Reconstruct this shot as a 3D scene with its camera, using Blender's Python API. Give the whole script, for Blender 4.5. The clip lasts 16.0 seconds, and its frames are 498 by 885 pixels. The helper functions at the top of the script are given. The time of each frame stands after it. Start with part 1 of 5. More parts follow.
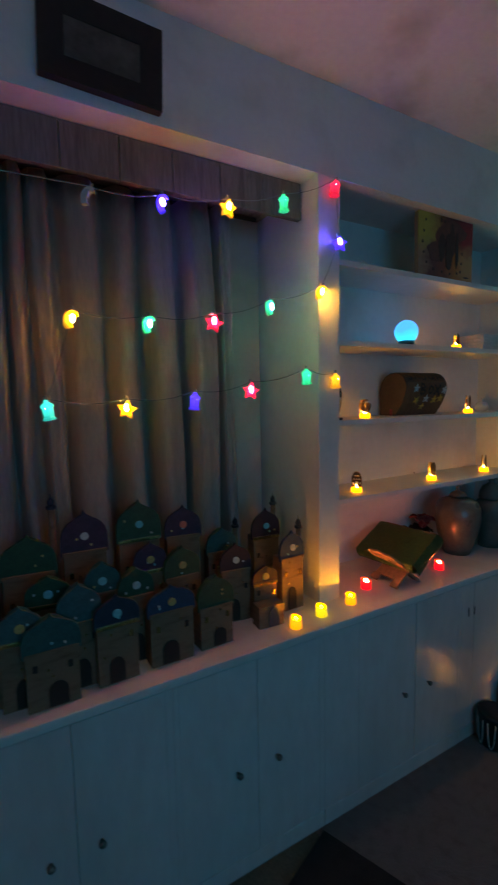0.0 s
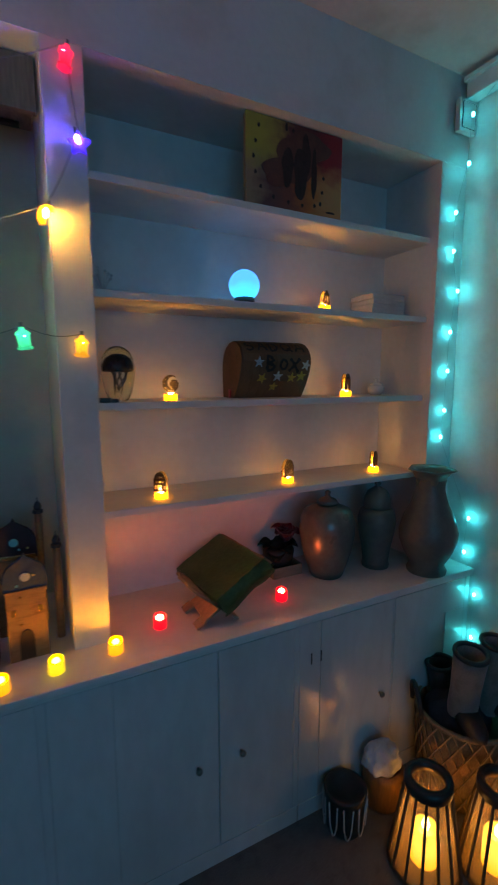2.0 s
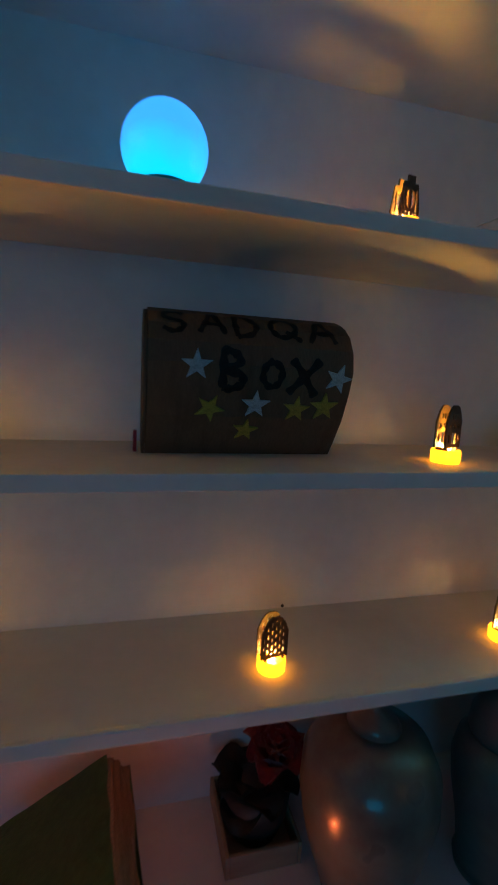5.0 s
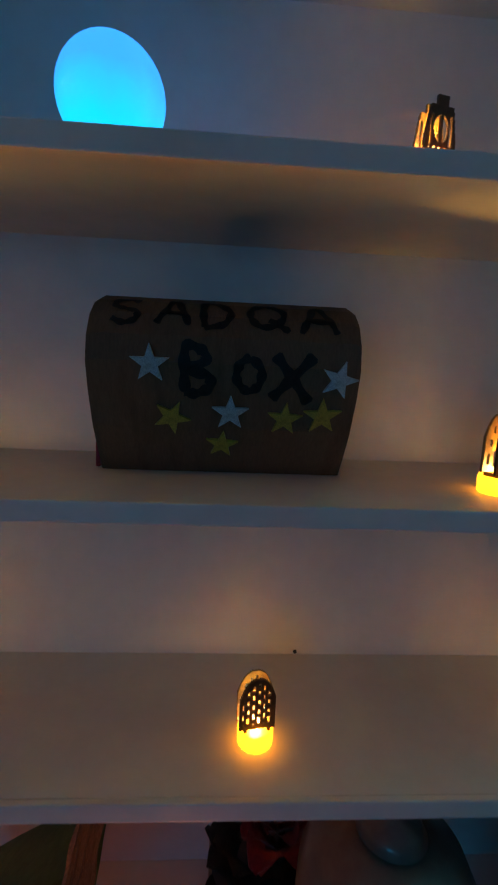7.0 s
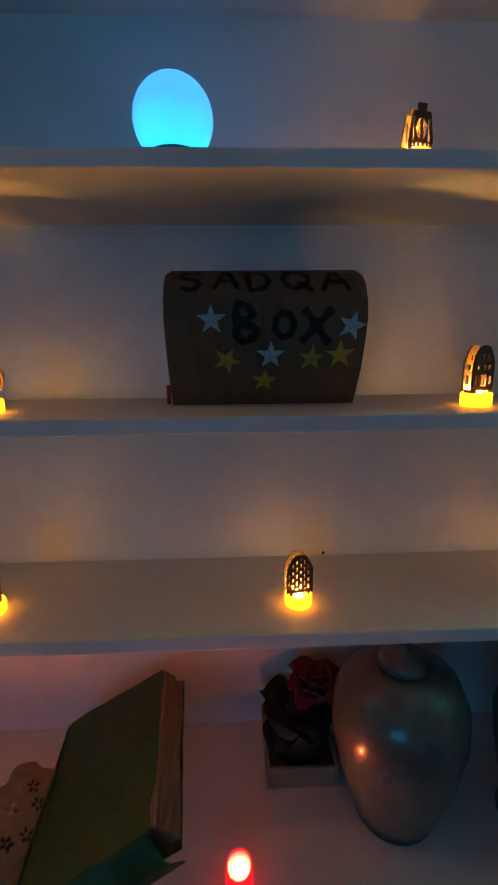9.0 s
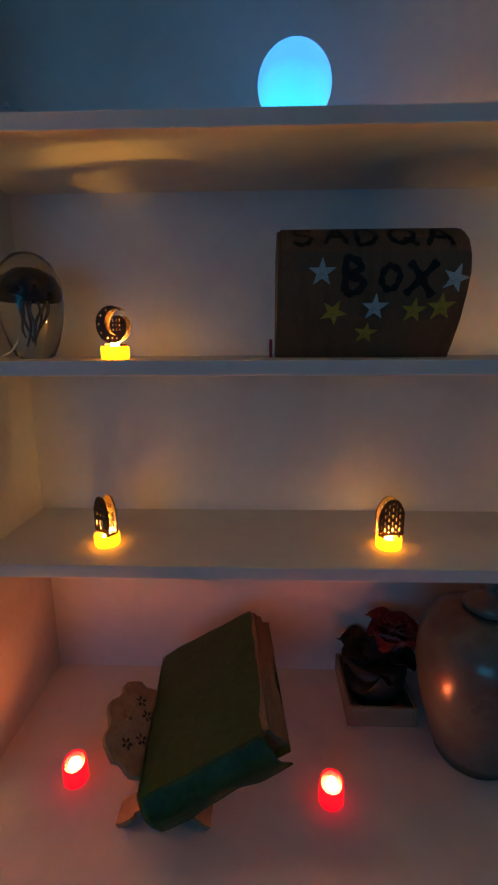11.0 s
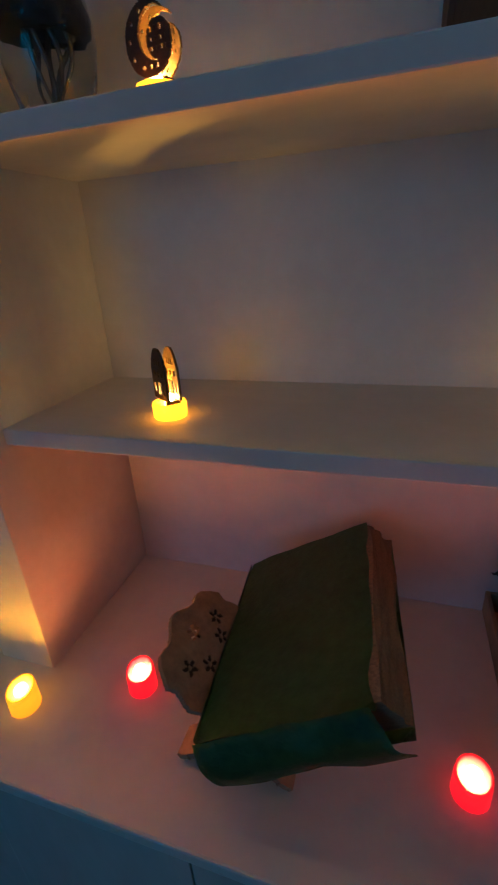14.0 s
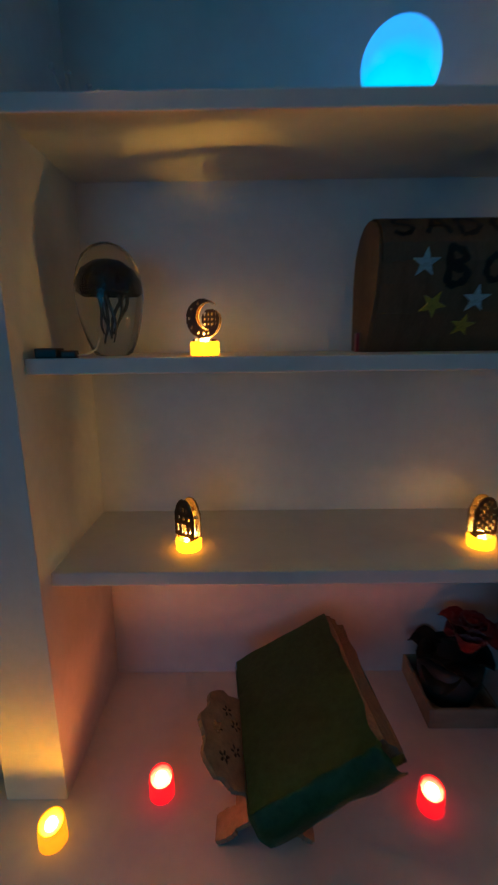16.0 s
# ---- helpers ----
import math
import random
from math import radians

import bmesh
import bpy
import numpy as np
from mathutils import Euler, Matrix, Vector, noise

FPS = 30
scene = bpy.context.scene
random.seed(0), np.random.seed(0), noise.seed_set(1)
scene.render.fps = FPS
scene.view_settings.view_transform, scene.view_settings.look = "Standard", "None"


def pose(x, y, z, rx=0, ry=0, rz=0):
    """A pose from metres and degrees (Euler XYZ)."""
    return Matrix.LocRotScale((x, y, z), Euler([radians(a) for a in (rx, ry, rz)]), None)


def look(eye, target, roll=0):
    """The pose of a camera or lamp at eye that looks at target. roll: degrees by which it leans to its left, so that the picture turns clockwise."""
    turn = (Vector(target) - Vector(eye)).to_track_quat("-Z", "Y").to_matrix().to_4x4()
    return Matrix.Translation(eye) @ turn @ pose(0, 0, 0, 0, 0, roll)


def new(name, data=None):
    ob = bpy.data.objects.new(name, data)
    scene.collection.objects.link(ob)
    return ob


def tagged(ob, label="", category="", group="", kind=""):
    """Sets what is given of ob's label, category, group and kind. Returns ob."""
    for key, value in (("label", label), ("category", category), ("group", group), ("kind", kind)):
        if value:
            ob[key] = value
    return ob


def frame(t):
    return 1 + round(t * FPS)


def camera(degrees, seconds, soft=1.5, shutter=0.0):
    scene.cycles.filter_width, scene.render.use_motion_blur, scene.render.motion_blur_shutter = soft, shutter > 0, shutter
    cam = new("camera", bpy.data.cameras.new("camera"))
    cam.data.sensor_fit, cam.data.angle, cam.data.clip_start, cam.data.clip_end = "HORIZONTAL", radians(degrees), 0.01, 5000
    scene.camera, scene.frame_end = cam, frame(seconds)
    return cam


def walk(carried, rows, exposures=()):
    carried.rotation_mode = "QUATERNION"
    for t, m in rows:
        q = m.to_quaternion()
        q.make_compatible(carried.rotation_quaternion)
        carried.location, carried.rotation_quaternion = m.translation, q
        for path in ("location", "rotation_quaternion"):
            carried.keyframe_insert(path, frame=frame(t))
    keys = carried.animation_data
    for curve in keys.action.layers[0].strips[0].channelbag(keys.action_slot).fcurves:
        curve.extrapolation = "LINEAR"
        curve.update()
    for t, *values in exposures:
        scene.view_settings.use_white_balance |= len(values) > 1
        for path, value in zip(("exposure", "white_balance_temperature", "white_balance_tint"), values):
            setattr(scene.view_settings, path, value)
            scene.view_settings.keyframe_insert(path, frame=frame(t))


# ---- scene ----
cam = camera(58.3, 16.0, soft=1.8, shutter=0.4)
PATH = [
    (0, (-0.979, -1.123, 1.339), (0.003, 0.608, 1.144), -1.1),
    (0.5, (-0.795, -1.22, 1.345), (0.214, 0.487, 1.084), -0.5),
    (1, (-0.615, -1.23, 1.319), (0.44, 0.441, 1.014), -0.5),
    (1.2, (-0.523, -1.198, 1.299), (0.509, 0.49, 1.01), -0.1),
    (1.5, (-0.408, -1.128, 1.338), (0.619, 0.562, 1.045), 0.3),
    (2, (-0.167, -1.094, 1.316), (0.737, 0.668, 1.037), -0.1),
    (2.2, (-0.045, -1.087, 1.333), (0.794, 0.703, 1.029), 0.7),
    (2.5, (0.068, -1.083, 1.366), (0.831, 0.748, 1.105), 1.2),
    (2.8, (0.174, -1.056, 1.361), (0.836, 0.817, 1.129), 1.4),
    (3, (0.201, -0.978, 1.357), (0.868, 0.893, 1.122), 1.9),
    (3.2, (0.265, -0.903, 1.372), (0.872, 0.987, 1.129), 2.3),
    (5.3, (0.476, -0.332, 1.356), (0.934, 1.592, 1.062), 3.2),
    (5.5, (0.538, -0.288, 1.362), (0.692, 1.685, 1.071), 2.8),
    (6, (0.524, -0.213, 1.378), (0.677, 1.752, 1.039), 3.1),
    (6.5, (0.532, -0.221, 1.377), (0.652, 1.747, 1.037), 2.9),
    (7, (0.542, -0.309, 1.363), (0.657, 1.664, 1.058), 2.5),
    (7.5, (0.548, -0.33, 1.354), (0.608, 1.642, 1.027), 2.0),
    (8, (0.554, -0.344, 1.347), (0.602, 1.625, 0.996), 1.0),
    (8.5, (0.547, -0.399, 1.339), (0.565, 1.569, 0.984), 0.3),
    (9, (0.499, -0.457, 1.335), (0.57, 1.499, 0.92), -0.6),
    (9.5, (0.462, -0.516, 1.343), (0.542, 1.437, 0.923), -1.1),
    (10, (0.458, -0.521, 1.344), (0.389, 1.428, 0.904), -1.1),
    (10.2, (0.444, -0.511, 1.315), (0.417, 1.451, 0.927), 0.2),
    (12.5, (0.385, -0.52, 1.251), (0.164, 1.372, 0.643), -2.2),
    (13, (0.403, -0.43, 1.209), (0.107, 1.427, 0.53), -3.3),
    (13.5, (0.419, -0.339, 1.169), (-0.064, 1.426, 0.362), -5.6),
    (14, (0.401, -0.314, 1.152), (-0.2, 1.42, 0.357), -3.7),
    (14.5, (0.346, -0.317, 1.164), (-0.17, 1.469, 0.428), -2.1),
    (15, (0.304, -0.356, 1.207), (-0.106, 1.519, 0.645), -0.9),
    (15.5, (0.295, -0.401, 1.24), (-0.002, 1.52, 0.773), -0.4),
    (16, (0.261, -0.491, 1.279), (0.247, 1.458, 0.83), -0.7),
]
walk(cam, [(t, look(eye, target, roll)) for t, eye, target, roll in PATH],
     exposures=[(0, 0.3, 7000, 11), (1.5, 0.45, 6900, 18), (3.2, 0.2, 6900, 24), (5.3, -0.15, 6100, 6), (6.2, -0.4, 6100, 4), (7.0, -0.05, 6000, 12), (9.0, 0.15, 6400, 17), (10.2, 0.1, 6700, 20),
                (12.5, 0.2, 6600, 10), (13.2, -0.1, 6100, 8), (14.5, 0.05, 5700, 8), (15.0, 0.05, 5600, 6), (15.5, -0.05, 5900, 6), (16.0, -0.1, 5900, 1)])

# ---- light ----
W = 0.66                      # worktop height
SHELF = [W + 0.328, W + 0.600, W + 0.867, W + 1.124]
TOP = W + 1.353               # underside of the lintel
CEIL = W + 1.62
XR = 1.215                    # wall with the teal lights

world = bpy.data.worlds.new("dusk")
world.use_nodes = True
world.node_tree.nodes["Background"].inputs[0].default_value = (0.10, 0.16, 0.24, 1)
world.node_tree.nodes["Background"].inputs[1].default_value = 0.3
scene.world = world


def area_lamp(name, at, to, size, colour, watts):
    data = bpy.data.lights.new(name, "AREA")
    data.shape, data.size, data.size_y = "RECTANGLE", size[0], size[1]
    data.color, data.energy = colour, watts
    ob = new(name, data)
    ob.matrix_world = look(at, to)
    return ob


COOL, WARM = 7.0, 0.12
# Cool fill from behind the view; the window it stands in is assumed.
area_lamp("cool_fill", (-0.50, -2.97, 1.35), (0.15, 0.0, 0.95), (1.25, 1.05), (0.0, 0.47, 0.88), COOL)
# Weak warm fill, added; no doorway is known there.
area_lamp("warm_fill", (0.88, -2.94, 0.95), (0.5, 0, 1.0), (0.6, 1.8), (1.0, 0.50, 0.36), WARM)


# ---- materials ----
def node(tree, kind, **inputs):
    n = tree.nodes.new(kind)
    for key, value in inputs.items():
        n.inputs[key.replace("_", " ")].default_value = value
    return n


def surface(name, colour, rough=0.6, metal=0.0, scale=30.0, vary=0.12, bump=0.15, depth=0.002, stain=0.1, second=None, stretch=(1, 1, 1), coat=0.0, sheen=0.0):
    """Two scales of colour change, roughness change and fine relief over a base colour."""
    m = bpy.data.materials.new(name)
    m.use_nodes = True
    t = m.node_tree
    b = t.nodes["Principled BSDF"]
    b.inputs["Metallic"].default_value = metal
    b.inputs["Coat Weight"].default_value = coat
    b.inputs["Sheen Weight"].default_value = sheen
    where = t.nodes.new("ShaderNodeTexCoord")
    place = t.nodes.new("ShaderNodeMapping")
    place.inputs["Scale"].default_value = stretch
    t.links.new(where.outputs["Object"], place.inputs["Vector"])
    fine = node(t, "ShaderNodeTexNoise", Scale=scale, Detail=8.0, Roughness=0.65)
    broad = node(t, "ShaderNodeTexNoise", Scale=scale / 9, Detail=3.0)
    for n in (fine, broad):
        t.links.new(place.outputs["Vector"], n.inputs["Vector"])
    other = second or tuple(c * (1 - 2.2 * vary) for c in colour)
    ramp = t.nodes.new("ShaderNodeValToRGB")
    ramp.color_ramp.elements[0].color = (*other, 1)
    ramp.color_ramp.elements[1].color = (*colour, 1)
    ramp.color_ramp.elements[0].position, ramp.color_ramp.elements[1].position = 0.3, 0.65
    t.links.new(fine.outputs["Fac"], ramp.inputs["Fac"])
    dirt = t.nodes.new("ShaderNodeMixRGB")
    dirt.blend_type = "MULTIPLY"
    dirt.inputs["Color2"].default_value = (1 - 3 * stain, 1 - 3.2 * stain, 1 - 3.5 * stain, 1)
    spread = node(t, "ShaderNodeMapRange")
    for key, v in (("From Min", 0.5), ("From Max", 0.75)):
        spread.inputs[key].default_value = v
    t.links.new(broad.outputs["Fac"], spread.inputs["Value"])
    t.links.new(spread.outputs["Result"], dirt.inputs["Fac"])
    t.links.new(ramp.outputs["Color"], dirt.inputs["Color1"])
    t.links.new(dirt.outputs["Color"], b.inputs["Base Color"])
    gloss = node(t, "ShaderNodeMapRange")
    gloss.inputs["To Min"].default_value, gloss.inputs["To Max"].default_value = max(rough - 0.1, 0.02), min(rough + 0.1, 1)
    t.links.new(broad.outputs["Fac"], gloss.inputs["Value"])
    t.links.new(gloss.outputs["Result"], b.inputs["Roughness"])
    relief = node(t, "ShaderNodeBump", Strength=bump, Distance=depth)
    t.links.new(fine.outputs["Fac"], relief.inputs["Height"])
    t.links.new(relief.outputs["Normal"], b.inputs["Normal"])
    return m


def glowing(name, colour, strength, base=None, rough=0.4):
    m = bpy.data.materials.new(name)
    m.use_nodes = True
    b = m.node_tree.nodes["Principled BSDF"]
    b.inputs["Base Color"].default_value = (*(base or colour), 1)
    b.inputs["Emission Color"].default_value = (*colour, 1)
    b.inputs["Emission Strength"].default_value = strength
    b.inputs["Roughness"].default_value = rough
    return m


def mottled_glow(name, low, high, strength, scale):
    """A glowing frosted body, a little uneven."""
    m = glowing(name, high, strength)
    t = m.node_tree
    b = t.nodes["Principled BSDF"]
    where = t.nodes.new("ShaderNodeTexCoord")
    n = node(t, "ShaderNodeTexNoise", Scale=scale, Detail=4.0)
    grade = t.nodes.new("ShaderNodeSeparateXYZ")
    t.links.new(where.outputs["Generated"], grade.inputs["Vector"])
    add = t.nodes.new("ShaderNodeMath")
    add.operation = "MULTIPLY_ADD"
    add.inputs[1].default_value = 0.5
    t.links.new(where.outputs["Object"], n.inputs["Vector"])
    t.links.new(n.outputs["Fac"], add.inputs[0])
    t.links.new(grade.outputs["Z"], add.inputs[2])
    ramp = t.nodes.new("ShaderNodeValToRGB")
    ramp.color_ramp.elements[0].color, ramp.color_ramp.elements[1].color = (*low, 1), (*high, 1)
    ramp.color_ramp.elements[0].position, ramp.color_ramp.elements[1].position = 0.3, 0.75
    t.links.new(add.outputs["Value"], ramp.inputs["Fac"])
    t.links.new(ramp.outputs["Color"], b.inputs["Emission Color"])
    return m


def glass(name, colour=(1, 1, 1), rough=0.02):
    m = bpy.data.materials.new(name)
    m.use_nodes = True
    b = m.node_tree.nodes["Principled BSDF"]
    b.inputs["Base Color"].default_value = (*colour, 1)
    b.inputs["Transmission Weight"].default_value = 1.0
    b.inputs["Roughness"].default_value = rough
    return m


WALL = surface("wall_paint", (0.70, 0.69, 0.67), 0.7, scale=60, vary=0.03, bump=0.12, stain=0.05)
# Beige copy of the wall paint, with warm light put into the colour.
BEIGE = surface("warm_lit_wall_paint", (0.58, 0.48, 0.43), 0.75, scale=60, vary=0.03, bump=0.12, stain=0.05)
NICHE = surface("shelf_paint", (0.72, 0.71, 0.68), 0.5, scale=40, vary=0.03, bump=0.12, stain=0.05)
GLOSS = surface("cupboard_gloss_paint", (0.66, 0.67, 0.66), 0.19, scale=25, vary=0.05, bump=0.2, depth=0.003, stain=0.07, stretch=(1, 1, 0.35))
CEILP = surface("ceiling_paint", (0.68, 0.66, 0.63), 0.85, scale=50, vary=0.04, bump=0.15)
CARPET = surface("carpet", (0.19, 0.175, 0.165), 0.95, scale=260, vary=0.28, bump=0.8, depth=0.006, stain=0.1, sheen=0.2)
BLACKRUG = surface("black_rug_wool", (0.024, 0.022, 0.023), 0.95, scale=220, vary=0.25, bump=0.8, depth=0.005)
OLIVERUG = surface("olive_mat", (0.16, 0.15, 0.10), 0.95, scale=180, vary=0.2, bump=0.7, depth=0.004)
CURTAIN = surface("curtain_cloth", (0.70, 0.58, 0.52), 0.85, scale=300, vary=0.12, bump=0.3, depth=0.001, stain=0.06, stretch=(1, 1, 0.08), sheen=0.3)
DRAPE = surface("side_drape_cloth", (0.50, 0.45, 0.43), 0.85, scale=300, vary=0.1, bump=0.3, depth=0.001, stretch=(1, 1, 0.08), sheen=0.2)
PELMET = surface("pelmet_wood", (0.24, 0.20, 0.165), 0.7, scale=60, vary=0.25, bump=0.35, stretch=(6, 1, 0.3), stain=0.12)
BLACKWOOD = surface("black_frame_wood", (0.014, 0.013, 0.013), 0.75, scale=60, vary=0.2, bump=0.2)
PRINT = surface("faded_print", (0.10, 0.10, 0.085), 0.7, scale=25, vary=0.3, bump=0.02, stain=0.15)
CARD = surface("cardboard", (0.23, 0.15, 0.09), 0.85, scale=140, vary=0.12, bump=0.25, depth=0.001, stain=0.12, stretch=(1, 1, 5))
CHESTCARD = surface("box_cardboard", (0.135, 0.083, 0.046), 0.8, scale=120, vary=0.12, bump=0.25, depth=0.001, stain=0.1, stretch=(4, 1, 1))
MARKER = surface("black_marker_ink", (0.022, 0.02, 0.022), 0.55, scale=200, vary=0.2, bump=0.05)
STARBLUE = surface("pale_blue_glitter", (0.42, 0.60, 0.68), 0.4, scale=900, vary=0.25, bump=0.6, depth=0.0006)
STARGOLD = surface("gold_glitter_foam", (0.42, 0.36, 0.05), 0.4, scale=900, vary=0.25, bump=0.6, depth=0.0006)
BOOKGREEN = surface("green_cloth_cover", (0.085, 0.215, 0.075), 0.36, scale=90, vary=0.18, bump=0.5, depth=0.003, stain=0.15)
PAPER = surface("old_page_edges", (0.34, 0.23, 0.14), 0.85, scale=350, vary=0.3, bump=0.6, depth=0.001, stretch=(1, 1, 9))
REHAL = surface("carved_light_wood", (0.38, 0.27, 0.17), 0.6, scale=60, vary=0.2, bump=0.3, stretch=(1, 5, 1))
# Near-black tone stands for the shade inside holes, windows and doorways.
DARKHOLE = surface("hole_shade_tone", (0.03, 0.02, 0.015), 0.8, scale=80)
CLAY = surface("grey_green_glaze", (0.105, 0.135, 0.125), 0.42, scale=35, vary=0.12, bump=0.12, depth=0.002, stain=0.12)
CLAYB = surface("brown_grey_glaze", (0.11, 0.14, 0.13), 0.30, scale=40, vary=0.2, bump=0.2, depth=0.002, stain=0.16, second=(0.075, 0.08, 0.07), coat=0.4)
BURNT = surface("laser_cut_plywood", (0.06, 0.03, 0.013), 0.6, scale=200, vary=0.25, bump=0.2, depth=0.0005)
# Paler than the front plywood: the flame's glow is put into its colour.
PLYLIT = surface("flame_lit_plywood", (0.34, 0.21, 0.09), 0.6, scale=200, vary=0.2, bump=0.2, depth=0.0005)
JELLYBLUE = surface("dark_blue_inner_glass", (0.012, 0.016, 0.035), 0.15, scale=60, vary=0.3, bump=0.1)
JELLYTRAIL = surface("silvery_glass_strand", (0.20, 0.22, 0.24), 0.15, metal=0.6, scale=120, vary=0.2, bump=0.1)
BLACKMETAL = surface("black_metal", (0.02, 0.02, 0.021), 0.4, scale=90, vary=0.15, bump=0.15)
SLAT = surface("lantern_slat_wood", (0.10, 0.06, 0.035), 0.6, scale=50, vary=0.25, bump=0.3, stretch=(1, 1, 0.2))
ROPE = surface("jute_rope", (0.33, 0.23, 0.13), 0.9, scale=240, vary=0.25, bump=0.7, depth=0.002)
DARKLEATHER = surface("dark_leather", (0.028, 0.026, 0.027), 0.55, scale=120, vary=0.2, bump=0.35)
GREYFELT = surface("grey_felt", (0.23, 0.22, 0.20), 0.95, scale=200, vary=0.15, bump=0.6, sheen=0.3)
NAVY = surface("navy_fabric", (0.022, 0.025, 0.04), 0.9, scale=200, vary=0.2, bump=0.5)
AMBERWOOD = surface("amber_stained_wood", (0.30, 0.15, 0.05), 0.45, scale=50, vary=0.25, bump=0.25, stretch=(1, 1, 0.2))
WHITECLOTH = surface("white_cotton", (0.66, 0.66, 0.68), 0.9, scale=200, vary=0.06, bump=0.4, sheen=0.2)
WHITECHINA = surface("white_china", (0.72, 0.70, 0.68), 0.25, scale=60, vary=0.04, bump=0.05)
WHITEPAPER = surface("white_book_cover", (0.66, 0.64, 0.62), 0.55, scale=60, vary=0.06, bump=0.08)
REDCLOTH = surface("red_velvet_petal", (0.32, 0.015, 0.040), 0.75, scale=180, vary=0.2, bump=0.4, sheen=0.4)
DARKLEAF = surface("dark_leaf", (0.035, 0.04, 0.032), 0.5, scale=80, vary=0.3, bump=0.3)
TRAYWOOD = surface("pale_tray_wood", (0.42, 0.31, 0.20), 0.6, scale=50, vary=0.15, bump=0.25, stretch=(0.2, 1, 1))
KNOB = surface("tarnished_knob_metal", (0.24, 0.22, 0.20), 0.35, metal=0.5, scale=90, vary=0.2, bump=0.2)
WIREMAT = surface("clear_grey_wire", (0.25, 0.25, 0.24), 0.4, scale=90)
CABLEWHITE = surface("white_cable", (0.6, 0.6, 0.58), 0.4, scale=90)
GOLDFOIL = surface("gold_foil", (0.65, 0.45, 0.18), 0.25, metal=1.0, scale=90, vary=0.2, bump=0.4)
CLEAR = glass("clear_glass")
EGGGLASS = glass("smoky_egg_glass", (0.66, 0.70, 0.72))
EGGGLASS.node_tree.nodes["Principled BSDF"].inputs["IOR"].default_value = 1.38
def sheer(name, colour, through_share):
    m = bpy.data.materials.new(name)
    m.use_nodes = True
    t = m.node_tree
    out = t.nodes["Material Output"]
    thin = node(t, "ShaderNodeBsdfTranslucent", Color=(*colour, 1))
    dull = node(t, "ShaderNodeBsdfDiffuse", Color=(*colour, 1))
    open_ = node(t, "ShaderNodeBsdfTransparent")
    a, b = t.nodes.new("ShaderNodeMixShader"), t.nodes.new("ShaderNodeMixShader")
    a.inputs[0].default_value, b.inputs[0].default_value = 0.5, through_share
    t.links.new(thin.outputs[0], a.inputs[1])
    t.links.new(dull.outputs[0], a.inputs[2])
    t.links.new(a.outputs[0], b.inputs[1])
    t.links.new(open_.outputs[0], b.inputs[2])
    t.links.new(b.outputs[0], out.inputs["Surface"])
    return m


LINING = sheer("lantern_lining", (0.75, 0.62, 0.45), 0.74)

TEA = mottled_glow("tealight_body_glow", (1.0, 0.27, 0.003), (1.0, 0.32, 0.005), 4.5, 60)
FLAME = glowing("led_flame", (1.0, 0.52, 0.11), 270.0)
FLAMEVOT = glowing("votive_led_flame", (1.0, 0.37, 0.005), 220.0)
FLAMEBIG = glowing("pillar_led_flame", (1.0, 0.50, 0.14), 30.0)
FLAMERED = glowing("red_led_flame", (1.0, 0.22, 0.05), 360.0)
VYEL = mottled_glow("yellow_votive_glow", (1.0, 0.31, 0.004), (1.0, 0.40, 0.008), 1.2, 50)
VLIME = mottled_glow("lime_votive_glow", (0.60, 0.46, 0.006), (0.80, 0.60, 0.012), 1.2, 50)
VRED = mottled_glow("red_votive_glow", (0.80, 0.004, 0.012), (1.0, 0.008, 0.014), 1.4, 50)
ORB = mottled_glow("orb_glow", (0.02, 0.62, 1.0), (0.05, 0.36, 1.0), 1.35, 20)
TEALLED = glowing("teal_led", (0.008, 0.72, 0.80), 56.0)
LANTERNCANDLE = mottled_glow("pillar_candle_glow", (1.0, 0.36, 0.01), (1.0, 0.50, 0.05), 2.3, 30)
HUE = {"yellow": (1.0, 0.45, 0.02), "green": (0.01, 0.75, 0.32), "red": (1.0, 0.02, 0.07), "blue": (0.06, 0.03, 1.0), "teal": (0.02, 0.65, 0.55)}
BULB = {n: mottled_glow(n + "_lamp_plastic", tuple(0.35 * v for v in c), c, 1.5, 160) for n, c in HUE.items()}
CORE = {n: glowing(n + "_lamp_core", tuple(0.97 * v + 0.03 for v in c), 230.0 if n in ("green", "teal") else 560.0) for n, c in HUE.items()}
UNLIT = surface("unlit_lamp_plastic", (0.62, 0.62, 0.60), 0.25, scale=120, vary=0.15, bump=0.2)
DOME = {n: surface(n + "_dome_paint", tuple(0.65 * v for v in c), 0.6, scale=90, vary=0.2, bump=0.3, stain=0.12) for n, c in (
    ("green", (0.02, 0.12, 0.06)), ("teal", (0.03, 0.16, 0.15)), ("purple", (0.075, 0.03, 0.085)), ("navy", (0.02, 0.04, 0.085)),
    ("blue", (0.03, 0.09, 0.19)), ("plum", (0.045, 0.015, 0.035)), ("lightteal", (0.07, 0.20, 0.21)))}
BADGE = {n: surface(n + "_badge", c, 0.4, scale=90, vary=0.1, bump=0.05) for n, c in (("pale", (0.55, 0.62, 0.60)), ("gold", (0.5, 0.42, 0.15)), ("cyan", (0.2, 0.6, 0.65)), ("coral", (0.75, 0.2, 0.12)))}


